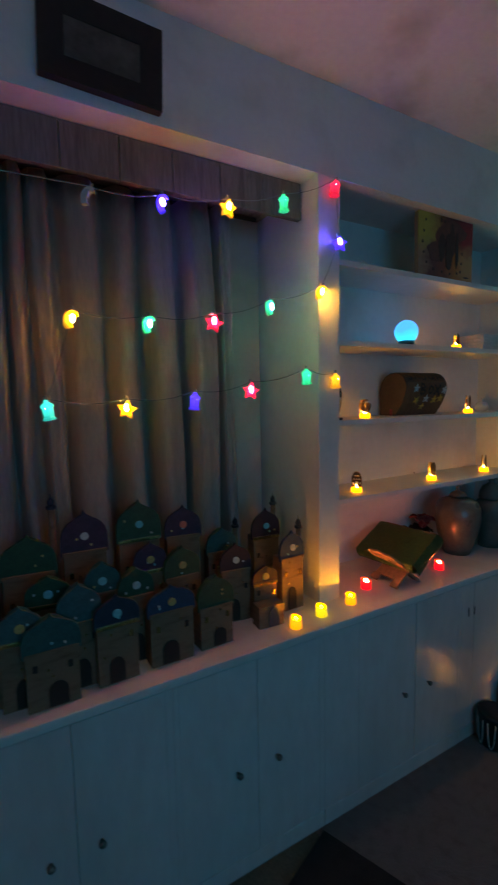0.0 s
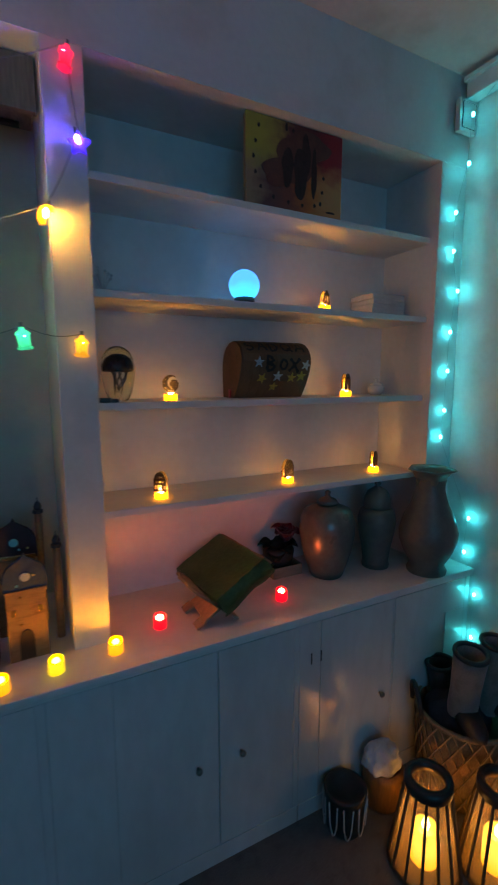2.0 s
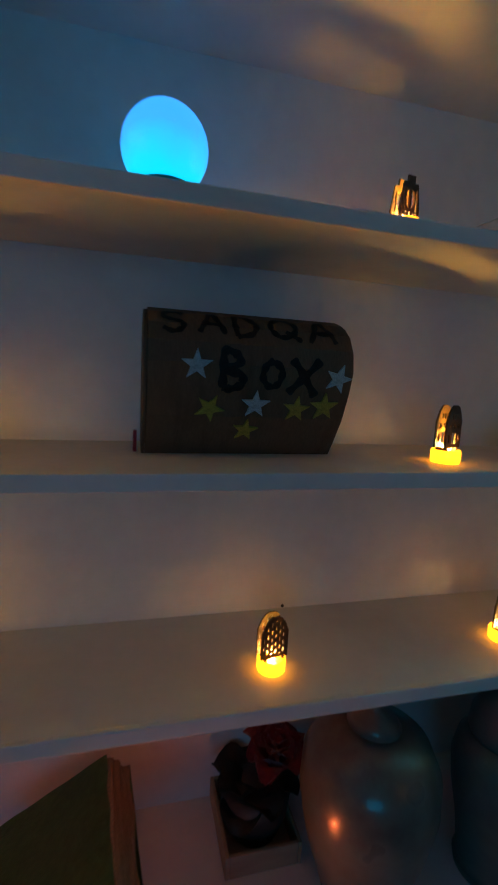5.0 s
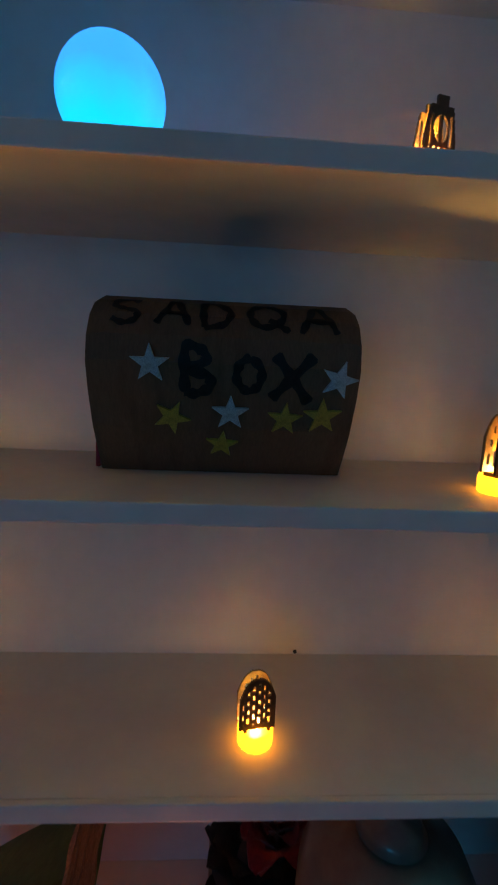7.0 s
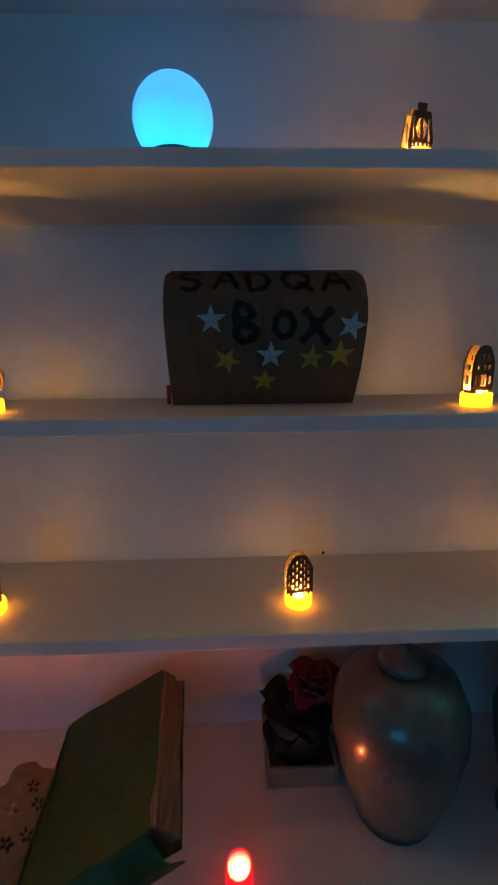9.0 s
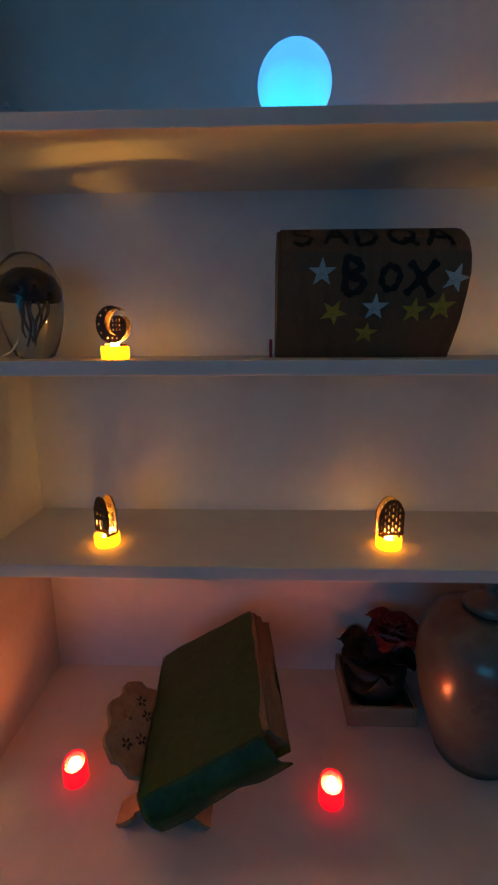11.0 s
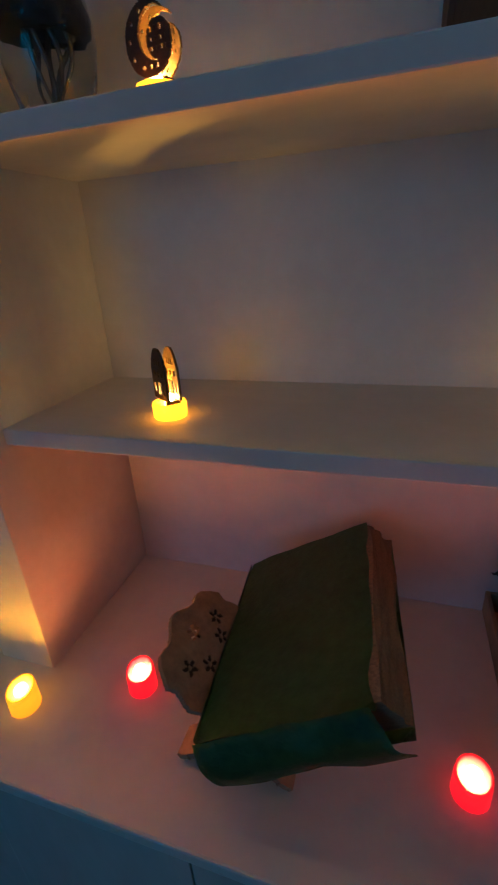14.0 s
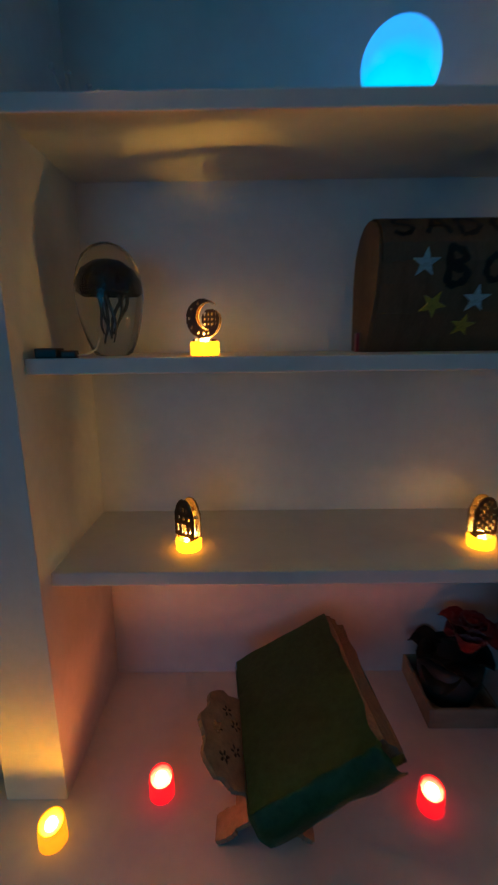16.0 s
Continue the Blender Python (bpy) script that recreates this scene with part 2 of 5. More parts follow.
# ---- mesh tools ----
def part(name, bm, material, parent=None, label="", smooth=False):
    me = bpy.data.meshes.new(name)
    bmesh.ops.recalc_face_normals(bm, faces=bm.faces[:])
    bm.to_mesh(me)
    bm.free()
    me.materials.append(material)
    if smooth:
        me.polygons.foreach_set("use_smooth", [True] * len(me.polygons))
    ob = new(name, me)
    if parent:
        ob.parent = parent
    if label:
        ob["label"] = label
    return ob


def thing(name, label, category, group="", kind="", m=None):
    ob = tagged(new(name), label, category, group, kind)
    if m is not None:
        ob.matrix_basis = m
    return ob


def box(bm, lo, hi, bevel=0.0, m=None):
    c = [(a + b) / 2 for a, b in zip(lo, hi)]
    d = [abs(b - a) for a, b in zip(lo, hi)]
    made = bmesh.ops.create_cube(bm, size=1, matrix=Matrix.Translation(c) @ Matrix.Diagonal((*d, 1)))["verts"]
    if bevel:
        edges = list({e for v in made for e in v.link_edges})
        r = bmesh.ops.bevel(bm, geom=edges, offset=bevel, segments=2, affect="EDGES", profile=0.6)
        made = list({v for f in r["faces"] for v in f.verts} | {v for v in made if v.is_valid})
    if m is not None:
        bmesh.ops.transform(bm, matrix=m, verts=made)
    return bm


def boxed(lo, hi, bevel=0.0, m=None):
    return box(bmesh.new(), lo, hi, bevel, m)


def lathe(bm, profile, n=32, at=(0, 0, 0), wave=None):
    """Turns (radius, height) pairs about the upright axis; wave(angle, k) scales a ring."""
    rings = []
    for k, (r, z) in enumerate(profile):
        if r < 1e-5:
            rings.append([bm.verts.new((at[0], at[1], at[2] + z))])
            continue
        ring = []
        for i in range(n):
            a = 2 * math.pi * i / n
            q = r * (wave(a, k) if wave else 1)
            ring.append(bm.verts.new((at[0] + q * math.cos(a), at[1] + q * math.sin(a), at[2] + z)))
        rings.append(ring)
    for a, b in zip(rings, rings[1:]):
        for i in range(n):
            j = (i + 1) % n
            if len(a) == 1 and len(b) == 1:
                continue
            if len(a) == 1:
                bm.faces.new((a[0], b[i], b[j]))
            elif len(b) == 1:
                bm.faces.new((a[i], a[j], b[0]))
            else:
                bm.faces.new((a[i], a[j], b[j], b[i]))
    for ring in (rings[0], rings[-1]):
        if len(ring) > 2 and profile[0] != profile[-1]:
            bm.faces.new(ring)
    return bm


def tube(bm, points, radius, n=8, closed=False):
    pts = [Vector(p) for p in points]
    rings = []
    for i, p in enumerate(pts):
        a = pts[i - 1] if i or closed else p
        b = pts[(i + 1) % len(pts)] if i < len(pts) - 1 or closed else p
        way = (b - a).normalized() if (b - a).length > 1e-9 else Vector((0, 0, 1))
        side = way.cross(Vector((0.3, 0.2, 1))).normalized()
        up = side.cross(way)
        r = radius(i / max(1, len(pts) - 1)) if callable(radius) else radius
        rings.append([bm.verts.new(p + r * (math.cos(2 * math.pi * k / n) * side + math.sin(2 * math.pi * k / n) * up)) for k in range(n)])
    for a, b in list(zip(rings, rings[1:])) + ([(rings[-1], rings[0])] if closed else []):
        for k in range(n):
            bm.faces.new((a[k], a[(k + 1) % n], b[(k + 1) % n], b[k]))
    if not closed:
        bm.faces.new(rings[0]), bm.faces.new(rings[-1])
    return bm


def slab(bm, outline, thick, m=None):
    """An outline in x and z, made thick along y."""
    front = [bm.verts.new((x, -thick / 2, z)) for x, z in outline]
    back = [bm.verts.new((x, thick / 2, z)) for x, z in outline]
    bm.faces.new(front), bm.faces.new(back[::-1])
    n = len(outline)
    for i in range(n):
        bm.faces.new((front[i], back[i], back[(i + 1) % n], front[(i + 1) % n]))
    if m is not None:
        bmesh.ops.transform(bm, matrix=m, verts=front + back)
    return bm


def pierced(inside, x0, x1, z0, z1, cell, thick):
    """A thin board in x and z, with all cells for which inside(x, z) fails cut out."""
    bm = bmesh.new()
    nx, nz = round((x1 - x0) / cell), round((z1 - z0) / cell)
    full = {(i, k) for i in range(nx) for k in range(nz) if inside(x0 + (i + 0.5) * cell, z0 + (k + 0.5) * cell)}
    verts = {}

    def v(i, k, s):
        if (i, k, s) not in verts:
            verts[i, k, s] = bm.verts.new((x0 + i * cell, s * thick / 2, z0 + k * cell))
        return verts[i, k, s]

    for i, k in full:
        for s in (-1, 1):
            bm.faces.new([v(i, k, s), v(i + 1, k, s), v(i + 1, k + 1, s), v(i, k + 1, s)])
        for (a, b), (da, db) in (((i, k), (i + 1, k)), (0, -1)), (((i + 1, k), (i + 1, k + 1)), (1, 0)), (((i + 1, k + 1), (i, k + 1)), (0, 1)), (((i, k + 1), (i, k)), (-1, 0)):
            if (i + da, k + db) not in full:
                bm.faces.new([v(*a, -1), v(*b, -1), v(*b, 1), v(*a, 1)])
    return bm


def star(r, inner=0.42, points=5, turn=0.0):
    return [((r if i % 2 == 0 else r * inner) * math.sin(turn + math.pi * i / points), (r if i % 2 == 0 else r * inner) * math.cos(turn + math.pi * i / points)) for i in range(2 * points)]


def structure(name, bm, material, label, category):
    return tagged(part(name, bm, material), label, category, kind="structure")


# ---- the room ----
floor = structure("floor", boxed((-2.2, -3.0, -0.05), (XR + 0.1, 0.45, 0.0)), CARPET, "dark grey-brown short-pile carpet, worn", "floor")
ceiling = structure("ceiling", boxed((-2.2, -3.0, CEIL), (XR + 0.1, 0.45, CEIL + 0.06)), CEILP, "plain matt painted ceiling", "ceiling")
structure("wall_north_lintel", boxed((-2.1, 0.0, TOP), (XR, 0.36, CEIL)), WALL, "white painted wall above the openings", "wall")
structure("wall_north_pier", boxed((-0.085, 0.0, W), (0.0, 0.36, TOP), 0.002), WALL, "white painted upright pier between window and shelves", "wall")
structure("wall_north_jamb", boxed((1.096, 0.0, W), (XR, 0.36, TOP), 0.002), WALL, "narrow white painted wall beside the shelves", "wall")
structure("wall_niche_back", boxed((-0.001, 0.244, W - 0.03), (1.097, 0.36, TOP)), NICHE, "white painted back of the shelf recess", "wall")
structure("wall_window_back", boxed((-2.1, 0.36, 0.0), (XR, 0.42, CEIL)), BEIGE, "painted wall behind the curtain", "wall")
structure("wall_east", boxed((XR, -3.0, 0.0), (XR + 0.08, 0.42, CEIL)), WALL, "pale painted side wall", "wall")
structure("wall_west", boxed((-2.2, -3.0, 0.0), (-2.1, 0.42, CEIL)), WALL, "plain painted side wall", "wall")
# Unseen wall; its two openings are added for the fill lamps.
bm = bmesh.new()
for lo, hi in (((-2.1, -3.06, 0), (-1.15, -2.98, CEIL)), ((-1.15, -3.06, 0), (0.15, -2.98, 0.8)), ((-1.15, -3.06, 1.9), (0.15, -2.98, CEIL)),
               ((0.15, -3.06, 0), (0.57, -2.98, CEIL)), ((0.57, -3.06, 1.98), (XR, -2.98, CEIL)), ):
    box(bm, lo, hi)
structure("wall_south", bm, WALL, "plain painted wall behind the view with two assumed openings", "wall")


def shelf_board(z):
    t = thing("shelf", "white painted shelf board in the recess", "shelf", "shelves in the recess")
    part("board", boxed((-0.002, 0.0372, z - 0.0170), (1.098, 0.247, z), 0.001), NICHE, t)
    part("front_edge", boxed((-0.001, 0.030, z - 0.0182), (1.0955, 0.037, z + 0.0005), 0.0018), NICHE, t, "rounded painted front edge")
    return t


for z in SHELF:
    shelf_board(z)

top = thing("worktop", "long white painted worktop over the cupboards", "worktop")
part("board", boxed((-2.09, -0.130, W - 0.0165), (XR - 0.002, 0.245, W), 0.003), NICHE, top)
part("front_lip", boxed((-2.089, -0.1275, W - 0.0238), (XR - 0.003, -0.1190, W - 0.0167), 0.0012), NICHE, top, "narrow painted strip under the front edge")
tagged(part("window_board", boxed((-2.09, 0.2455, W - 0.022), (-0.087, 0.359, W), 0.002), NICHE), "white painted window board behind the worktop", "sill", kind="structure")


# ---- cupboards under the worktop ----
TOPGAP, FOOT = W - 0.033, 0.056


def cupboard(x0, x1, doors, knobs, gaps):
    """A carcass set back behind a face frame, with doors that close flush into it and a fine gap round each."""
    unit = thing("cupboard", "built-in cupboard in worn white gloss paint", "cupboard", "cupboards under the worktop")
    part("body", boxed((x0, -0.098, 0.0), (x1, 0.24, W - 0.024)), GLOSS, unit)
    part("skirting", boxed((x0 + 0.001, -0.1185, 0.0), (x1 - 0.001, -0.0985, FOOT - 0.0015), 0.003), GLOSS, unit)
    part("top_rail", boxed((x0 + 0.0001, -0.1170, TOPGAP + 0.0003), (x1 - 0.0001, -0.0985, W - 0.0245), 0.0004), GLOSS, unit)
    edges = [x0] + [v for d in doors for v in d] + [x1]
    for a, b in zip(edges[::2], edges[1::2]):
        if b - a > 0.006:
            part("stile", boxed((a + 0.0001, -0.1170, FOOT), (b - 0.0001, -0.0985, TOPGAP), 0.0004), GLOSS, unit)
    for (a, b), k, g in zip(doors, knobs, gaps):
        door = part("door", boxed((a + g, -0.1172, FOOT + g), (b - g, -0.0985, TOPGAP - g), 0.0006), GLOSS, unit)
        if k is None:
            continue
        edge = a - 0.016 if k > (a + b) / 2 else b + 0.016
        for zz in (W - 0.142,) if g > 0.001 else ():
            for off in (-0.017, 0.017):
                part("hinge", boxed((edge + off - 0.0018, -0.1205, zz - 0.017), (edge + off + 0.0018, -0.1178, zz + 0.017), 0.0006), BLACKMETAL, door, "small dark hinge")
        knob = bmesh.new()
        lathe(knob, [(0.0, 0.0), (0.0035, 0.0), (0.0035, 0.007), (0.008, 0.010), (0.009, 0.015), (0.006, 0.019), (0.0, 0.020)], 16)
        bmesh.ops.transform(knob, matrix=Matrix.Translation((k, -0.1177, W - 0.342)) @ Matrix.Rotation(radians(90), 4, "X"), verts=knob.verts[:])
        part("knob", knob, KNOB, door, "tarnished metal knob", smooth=True)
    return unit


cupboard(-2.09, -1.1155, [(-1.60, -1.3575), (-1.357, -1.13)], [-1.41, -1.30], [0.0003, 0.0003])
cupboard(-1.115, -0.6405, [(-1.10, -0.8775), (-0.877, -0.66)], [-0.935, -0.825], [0.0003, 0.0003])
cupboard(-0.64, -0.1605, [(-0.625, -0.3975), (-0.397, -0.18)], [-0.462, -0.335], [0.0003, 0.0004])
cupboard(-0.16, 0.4945, [(-0.02, 0.2435), (0.245, 0.477)], [0.183, 0.308], [0.0004, 0.0006])
corner = cupboard(0.495, 1.212, [(0.568, 0.852), (0.858, 1.19)], [0.804, None], [0.0012, 0.0018])
part("moulding", boxed((1.091, -0.1215, 0.10), (1.096, -0.1178, 0.522), 0.001), GLOSS, corner, "thin upright moulding")
part("moulding", boxed((1.0965, -0.1215, 0.518), (1.18, -0.1178, 0.522), 0.001), GLOSS, corner, "thin level moulding")

# ---- window recess: curtain, pelmet, picture ----
def drape_mesh(length, height, folds, depth, rng, rows=14, per=16):
    bm = bmesh.new()
    phases = [rng.uniform(0.6, 1.4) for _ in range(folds)]
    total = sum(phases)
    valleys = [rng.choice((3, 5, 9, 14)) for _ in range(folds)]
    reach = [rng.uniform(0.65, 1.0) for _ in range(folds)]
    cols = []
    u = 0.0
    for f in range(folds):
        for i in range(per):
            p = i / per
            # broad rounded front, narrow deep valley
            d = 1 - abs(math.sin(math.pi * (p - 0.5))) ** valleys[f]
            cols.append((u + phases[f] / total * p, d * reach[f] + 0.05 * math.sin(9 * p + f), f))
        u += phases[f] / total
    lean = [rng.uniform(-0.012, 0.012) for _ in range(folds)]
    grid = []
    for r in range(rows + 1):
        q = r / rows
        ring = []
        for u, d, f in cols:
            amp = depth * (0.55 + 0.45 * q) * (1 + 0.25 * math.sin(7 * f + 3 * q))
            ring.append(bm.verts.new((u * length + lean[f] * q * q + 0.006 * math.sin(5 * q + f * 2.1), -amp * d, height * (1 - q))))
        grid.append(ring)
    for a, b in zip(grid, grid[1:]):
        for i in range(len(a) - 1):
            bm.faces.new((a[i], a[i + 1], b[i + 1], b[i]))
    ret = bmesh.ops.solidify(bm, geom=bm.faces[:], thickness=0.0025)
    return bm


rng = random.Random(4)
curtain = thing("curtain", "drawn taupe fabric curtain hanging in deep folds", "curtain", m=pose(-2.05, 0.315, W + 0.012))
part("drape", drape_mesh(1.80, 1.30, 20, 0.150, rng), CURTAIN, curtain, smooth=True)
rod = tube(bmesh.new(), [(-0.03, 0.0, 1.305), (1.93, 0.0, 1.305)], 0.008)
part("curtain_rod", rod, BLACKMETAL, curtain)

pelmet = thing("pelmet", "dark stained wooden curtain pelmet board", "pelmet")
for i in range(14):
    a = -2.085 + i * 0.1425
    part("board", boxed((a, 0.078, W + 1.240), (a + 0.1405, 0.096, TOP - 0.002), 0.0015), PELMET, pelmet)
part("top_board", boxed((-2.085, 0.098, W + 1.325), (-0.09, 0.35, TOP - 0.002)), PELMET, pelmet)

picture = thing("picture_frame", "wide black picture frame with a faded print", "picture", m=pose(-0.712, -0.002, W + 1.470, 0, 2.0, 0))
bm = bmesh.new()
ring = [(-0.137, -0.092), (0.137, -0.092), (0.137, 0.092), (-0.137, 0.092)]
inner = [(x * 0.62, z * 0.46) for x, z in ring]
for y0, y1, o, n in ((-0.022, 0.0, ring, inner),):
    fo = [bm.verts.new((x, y0, z)) for x, z in o]
    fi = [bm.verts.new((x, y0 + 0.004, z)) for x, z in n]
    bo = [bm.verts.new((x, y1, z)) for x, z in o]
    for i in range(4):
        j = (i + 1) % 4
        bm.faces.new((fo[i], fo[j], fi[j], fi[i]))
        bm.faces.new((fo[i], bo[i], bo[j], fo[j]))
    bm.faces.new(bo)
part("frame", bm, BLACKWOOD, picture)
part("print", boxed((-0.084, -0.0165, -0.042), (0.084, -0.006, 0.042)), PRINT, picture, "faded grey-brown print")

# ---- string of coloured lights across the window ----
def bulb_shape(kind):
    bm = bmesh.new()
    if kind == "moon":
        pts = []
        for a in np.linspace(-2.4, 0.55, 14):
            pts.append((0.016 * math.sin(a), 0.022 * math.cos(a)))
        for a in np.linspace(0.55, -2.4, 14):
            pts.append((0.009 * math.sin(a) + 0.006, 0.015 * math.cos(a) - 0.001))
        slab(bm, pts, 0.010)
    elif kind == "star":
        slab(bm, star(0.022, 0.5, 5, 0.2), 0.010)
    else:
        lathe(bm, [(0.0, 0.022), (0.004, 0.022), (0.005, 0.017), (0.012, 0.012), (0.014, 0.008), (0.0115, 0.006), (0.011, -0.014), (0.014, -0.016), (0.014, -0.020), (0.0, -0.021)], 6)
    return bm


STRING = [("blue", "moon", -0.76, 1.140), ("blue", "moon", -0.582, 1.157), ("yellow", "star", -0.405, 1.182), ("green", "lantern", -0.226, 1.230), ("red", "lantern", -0.037, 1.309),
          ("blue", "star", -0.019, 1.149), ("yellow", "moon", -0.090, 0.992), ("green", "moon", -0.275, 0.932), ("red", "star", -0.455, 0.880), ("green", "moon", -0.630, 0.862), ("yellow", "moon", -0.812, 0.862),
          ("teal", "lantern", -0.874, 0.661), ("yellow", "star", -0.696, 0.658), ("blue", "lantern", -0.517, 0.675), ("red", "star", -0.345, 0.700), ("green", "lantern", -0.150, 0.742), ("yellow", "lantern", -0.035, 0.730)]
string_light = thing("string_light", "string of lit moon, star and lantern lamps across the window", "string lights")
bm = bmesh.new()
line = []
for (c, k, x, z), (c2, k2, x2, z2) in zip(STRING, STRING[1:]):
    for i in range(6):
        q = i / 6
        line.append((x + (x2 - x) * q, -0.022, W + z + 0.026 + (z2 - z) * q - 0.012 * math.sin(math.pi * q)))
line = [(-2.0, -0.012, W + 1.17), (-1.2, -0.02, W + 1.155)] + line + [(STRING[-1][2], -0.022, W + STRING[-1][3] + 0.026)]
part("wire", tube(bm, line, 0.0011, 5), WIREMAT, string_light)
turns = random.Random(8)
for place, (colour, kind, x, z) in enumerate(STRING):
    lit = place >= 1
    lamp = part("lamp", bulb_shape(kind), BULB[colour] if lit else UNLIT, string_light, colour + " translucent " + kind + " lamp" if lit else "unlit milky " + kind + " lamp")
    lamp.matrix_basis = pose(x, -0.022, W + z, turns.uniform(-8, 8), turns.uniform(-12, 12), turns.uniform(-35, 25)) @ Matrix.Scale(1.12, 4)
    core = lathe(bmesh.new(), [(0.0, 0.013), (0.0035, 0.009), (0.0042, 0.003), (0.003, -0.003), (0.0, -0.006)], 8)
    bmesh.ops.transform(core, matrix=Matrix.Translation((-0.002 if kind == "moon" else 0, -0.006, 0.002)), verts=core.verts[:])
    part("core", core, CORE[colour] if lit else UNLIT, lamp, "bright light point" if lit else "small clear LED", smooth=True)
    cap = lathe(bmesh.new(), [(0.0, 0.030), (0.003, 0.030), (0.004, 0.020), (0.0, 0.0195)], 8)
    part("cap", cap, WIREMAT, lamp)

# ---- row of teal lights in the corner ----
TEAL = [(1.160, -0.050, 1.480), (1.164, -0.042, 1.340), (1.149, -0.016, 1.198), (1.153, -0.013, 1.078), (1.177, -0.018, 0.952), (1.158, -0.014, 0.815), (1.157, -0.013, 0.684), (1.153, -0.013, 0.548), (1.141, -0.014, 0.456),
        (1.194, -0.105, 0.178), (1.200, -0.092, 0.050), (1.202, -0.140, -0.090), (1.202, -0.140, -0.250)]
UPPER = [(1.180, -0.12, 1.548), (1.180, -0.21, 1.560), (1.180, -0.31, 1.562), (1.180, -0.42, 1.558), (1.180, -0.53, 1.562)]
teal_lights = thing("fairy_lights", "string of bright teal fairy lights hung down the corner", "string lights")
way = [(x, y, W + z) for x, y, z in UPPER[::-1] + TEAL]
part("wire", tube(bmesh.new(), way, 0.0007, 5), CABLEWHITE, teal_lights)
for x, y, z in way:
    led = part("led", lathe(bmesh.new(), [(0.0, -0.0065), (0.004, -0.005), (0.0056, 0.0), (0.004, 0.005), (0.0, 0.0065)], 10), TEALLED, teal_lights, smooth=True)
    led.matrix_basis = pose(x, y - 0.004, z)

rail = thing("blind_cassette", "white box-shaped blind cassette with rail near the ceiling", "blind")
bm = bmesh.new()
box(bm, (1.130, -0.030, W + 1.440), (1.210, -0.012, W + 1.535), 0.002)
part("end_plate", bm, WALL, rail)
part("end_recess", boxed((1.140, -0.0335, W + 1.450), (1.200, -0.0305, W + 1.525), 0.001), CLEAR, rail)
part("rail_bar", boxed((1.150, -1.6, W + 1.585), (1.165, -0.02, W + 1.600), 0.002), WALL, rail)
part("rail_back", boxed((1.166, -1.6, W + 1.540), (1.211, -0.02, W + 1.612), 0.003), WALL, rail)

side = thing("side_curtain", "pinkish-grey curtain drawn along the side wall", "curtain", m=pose(1.203, -0.55, 0.03, 0, 0, -90))
part("drape", drape_mesh(1.4, W + 1.46, 13, 0.05, rng), DRAPE, side, smooth=True)


# ---- tealights with cut-out plates ----
def arch(x, z, w=0.019, h=0.046):
    return abs(x) < w and 0 <= z < h - 0.9 * (abs(x) / w) ** 2.4 * 0.02


def plate_mesh(kind):
    if kind == "dashes":
        def keep(x, z):
            k = int((x + 0.05) / 0.0055)
            hole = ((x + 0.05) % 0.0055) < 0.0026 and ((z + 0.004 * (k % 2)) % 0.0085) < 0.0055 and z > 0.004 and arch(x * 1.18, z + 0.004)
            return arch(x, z) and not hole
    elif kind == "dots":
        def keep(x, z):
            row = int(z / 0.0058)
            hole = ((x + 0.05 + 0.0033 * (row % 2)) % 0.0066) < 0.0036 and (z % 0.0058) < 0.0028 and z > 0.004 and arch(x * 1.18, z + 0.004)
            return arch(x, z) and not hole
    elif kind == "moon":
        def keep(x, z):
            z -= 0.024
            disc = math.hypot(x, z) < 0.0235
            gap = math.hypot(x - 0.007, z - 0.003) < 0.0165 and math.hypot(x - 0.011, z + 0.001) >= 0.0125
            stars = any(math.hypot(x - 0.019 * math.cos(a), z - 0.019 * math.sin(a)) < 0.0018 for a in (1.9, 2.5, 3.1, 3.7))
            panes = abs(x - 0.010) < 0.009 and abs(z + 0.001) < 0.010 and ((x + 0.05) % 0.0052) < 0.0024 and ((z + 0.05) % 0.006) < 0.003
            low = any(math.hypot(x - a, z + 0.017) < 0.0016 for a in (-0.006, 0.001, 0.008))
            return disc and not (gap or stars or panes or low)
    elif kind == "mosque":
        def keep(x, z):
            door = abs(x) < 0.005 and 0.004 < z < 0.016
            window = any(math.hypot(x - a, z - 0.023) < 0.0028 for a in (-0.010, 0, 0.010)) or (0.030 < z < 0.036 and ((x + 0.05) % 0.006) < 0.0032 and abs(x) < 0.011)
            side = any(abs(x - a) < 0.0022 and 0.006 < z < 0.014 for a in (-0.012, 0.012))
            return arch(x, z) and not (door or window or side)
    else:  # storm lantern
        def keep(x, z):
            body = abs(x) < 0.018 - 0.006 * max(0, z - 0.01) / 0.04 and z < 0.045
            top = abs(x) < 0.006 and z < 0.054
            glassy = (x / 0.0085) ** 2 + ((z - 0.023) / 0.013) ** 2 < 1 and not abs(x) < 0.0012
            sides = 0.0095 < abs(x) < 0.0128 - 0.05 * max(0, z - 0.02) and 0.008 < z < 0.036
            base = 0.001 < z < 0.006 and ((x + 0.05) % 0.006) < 0.003
            return (body or top) and not (glassy or sides or base)
    return pierced(keep, -0.026, 0.026, 0.0, 0.056, 0.00095, 0.0026)


BEAM = 0.5


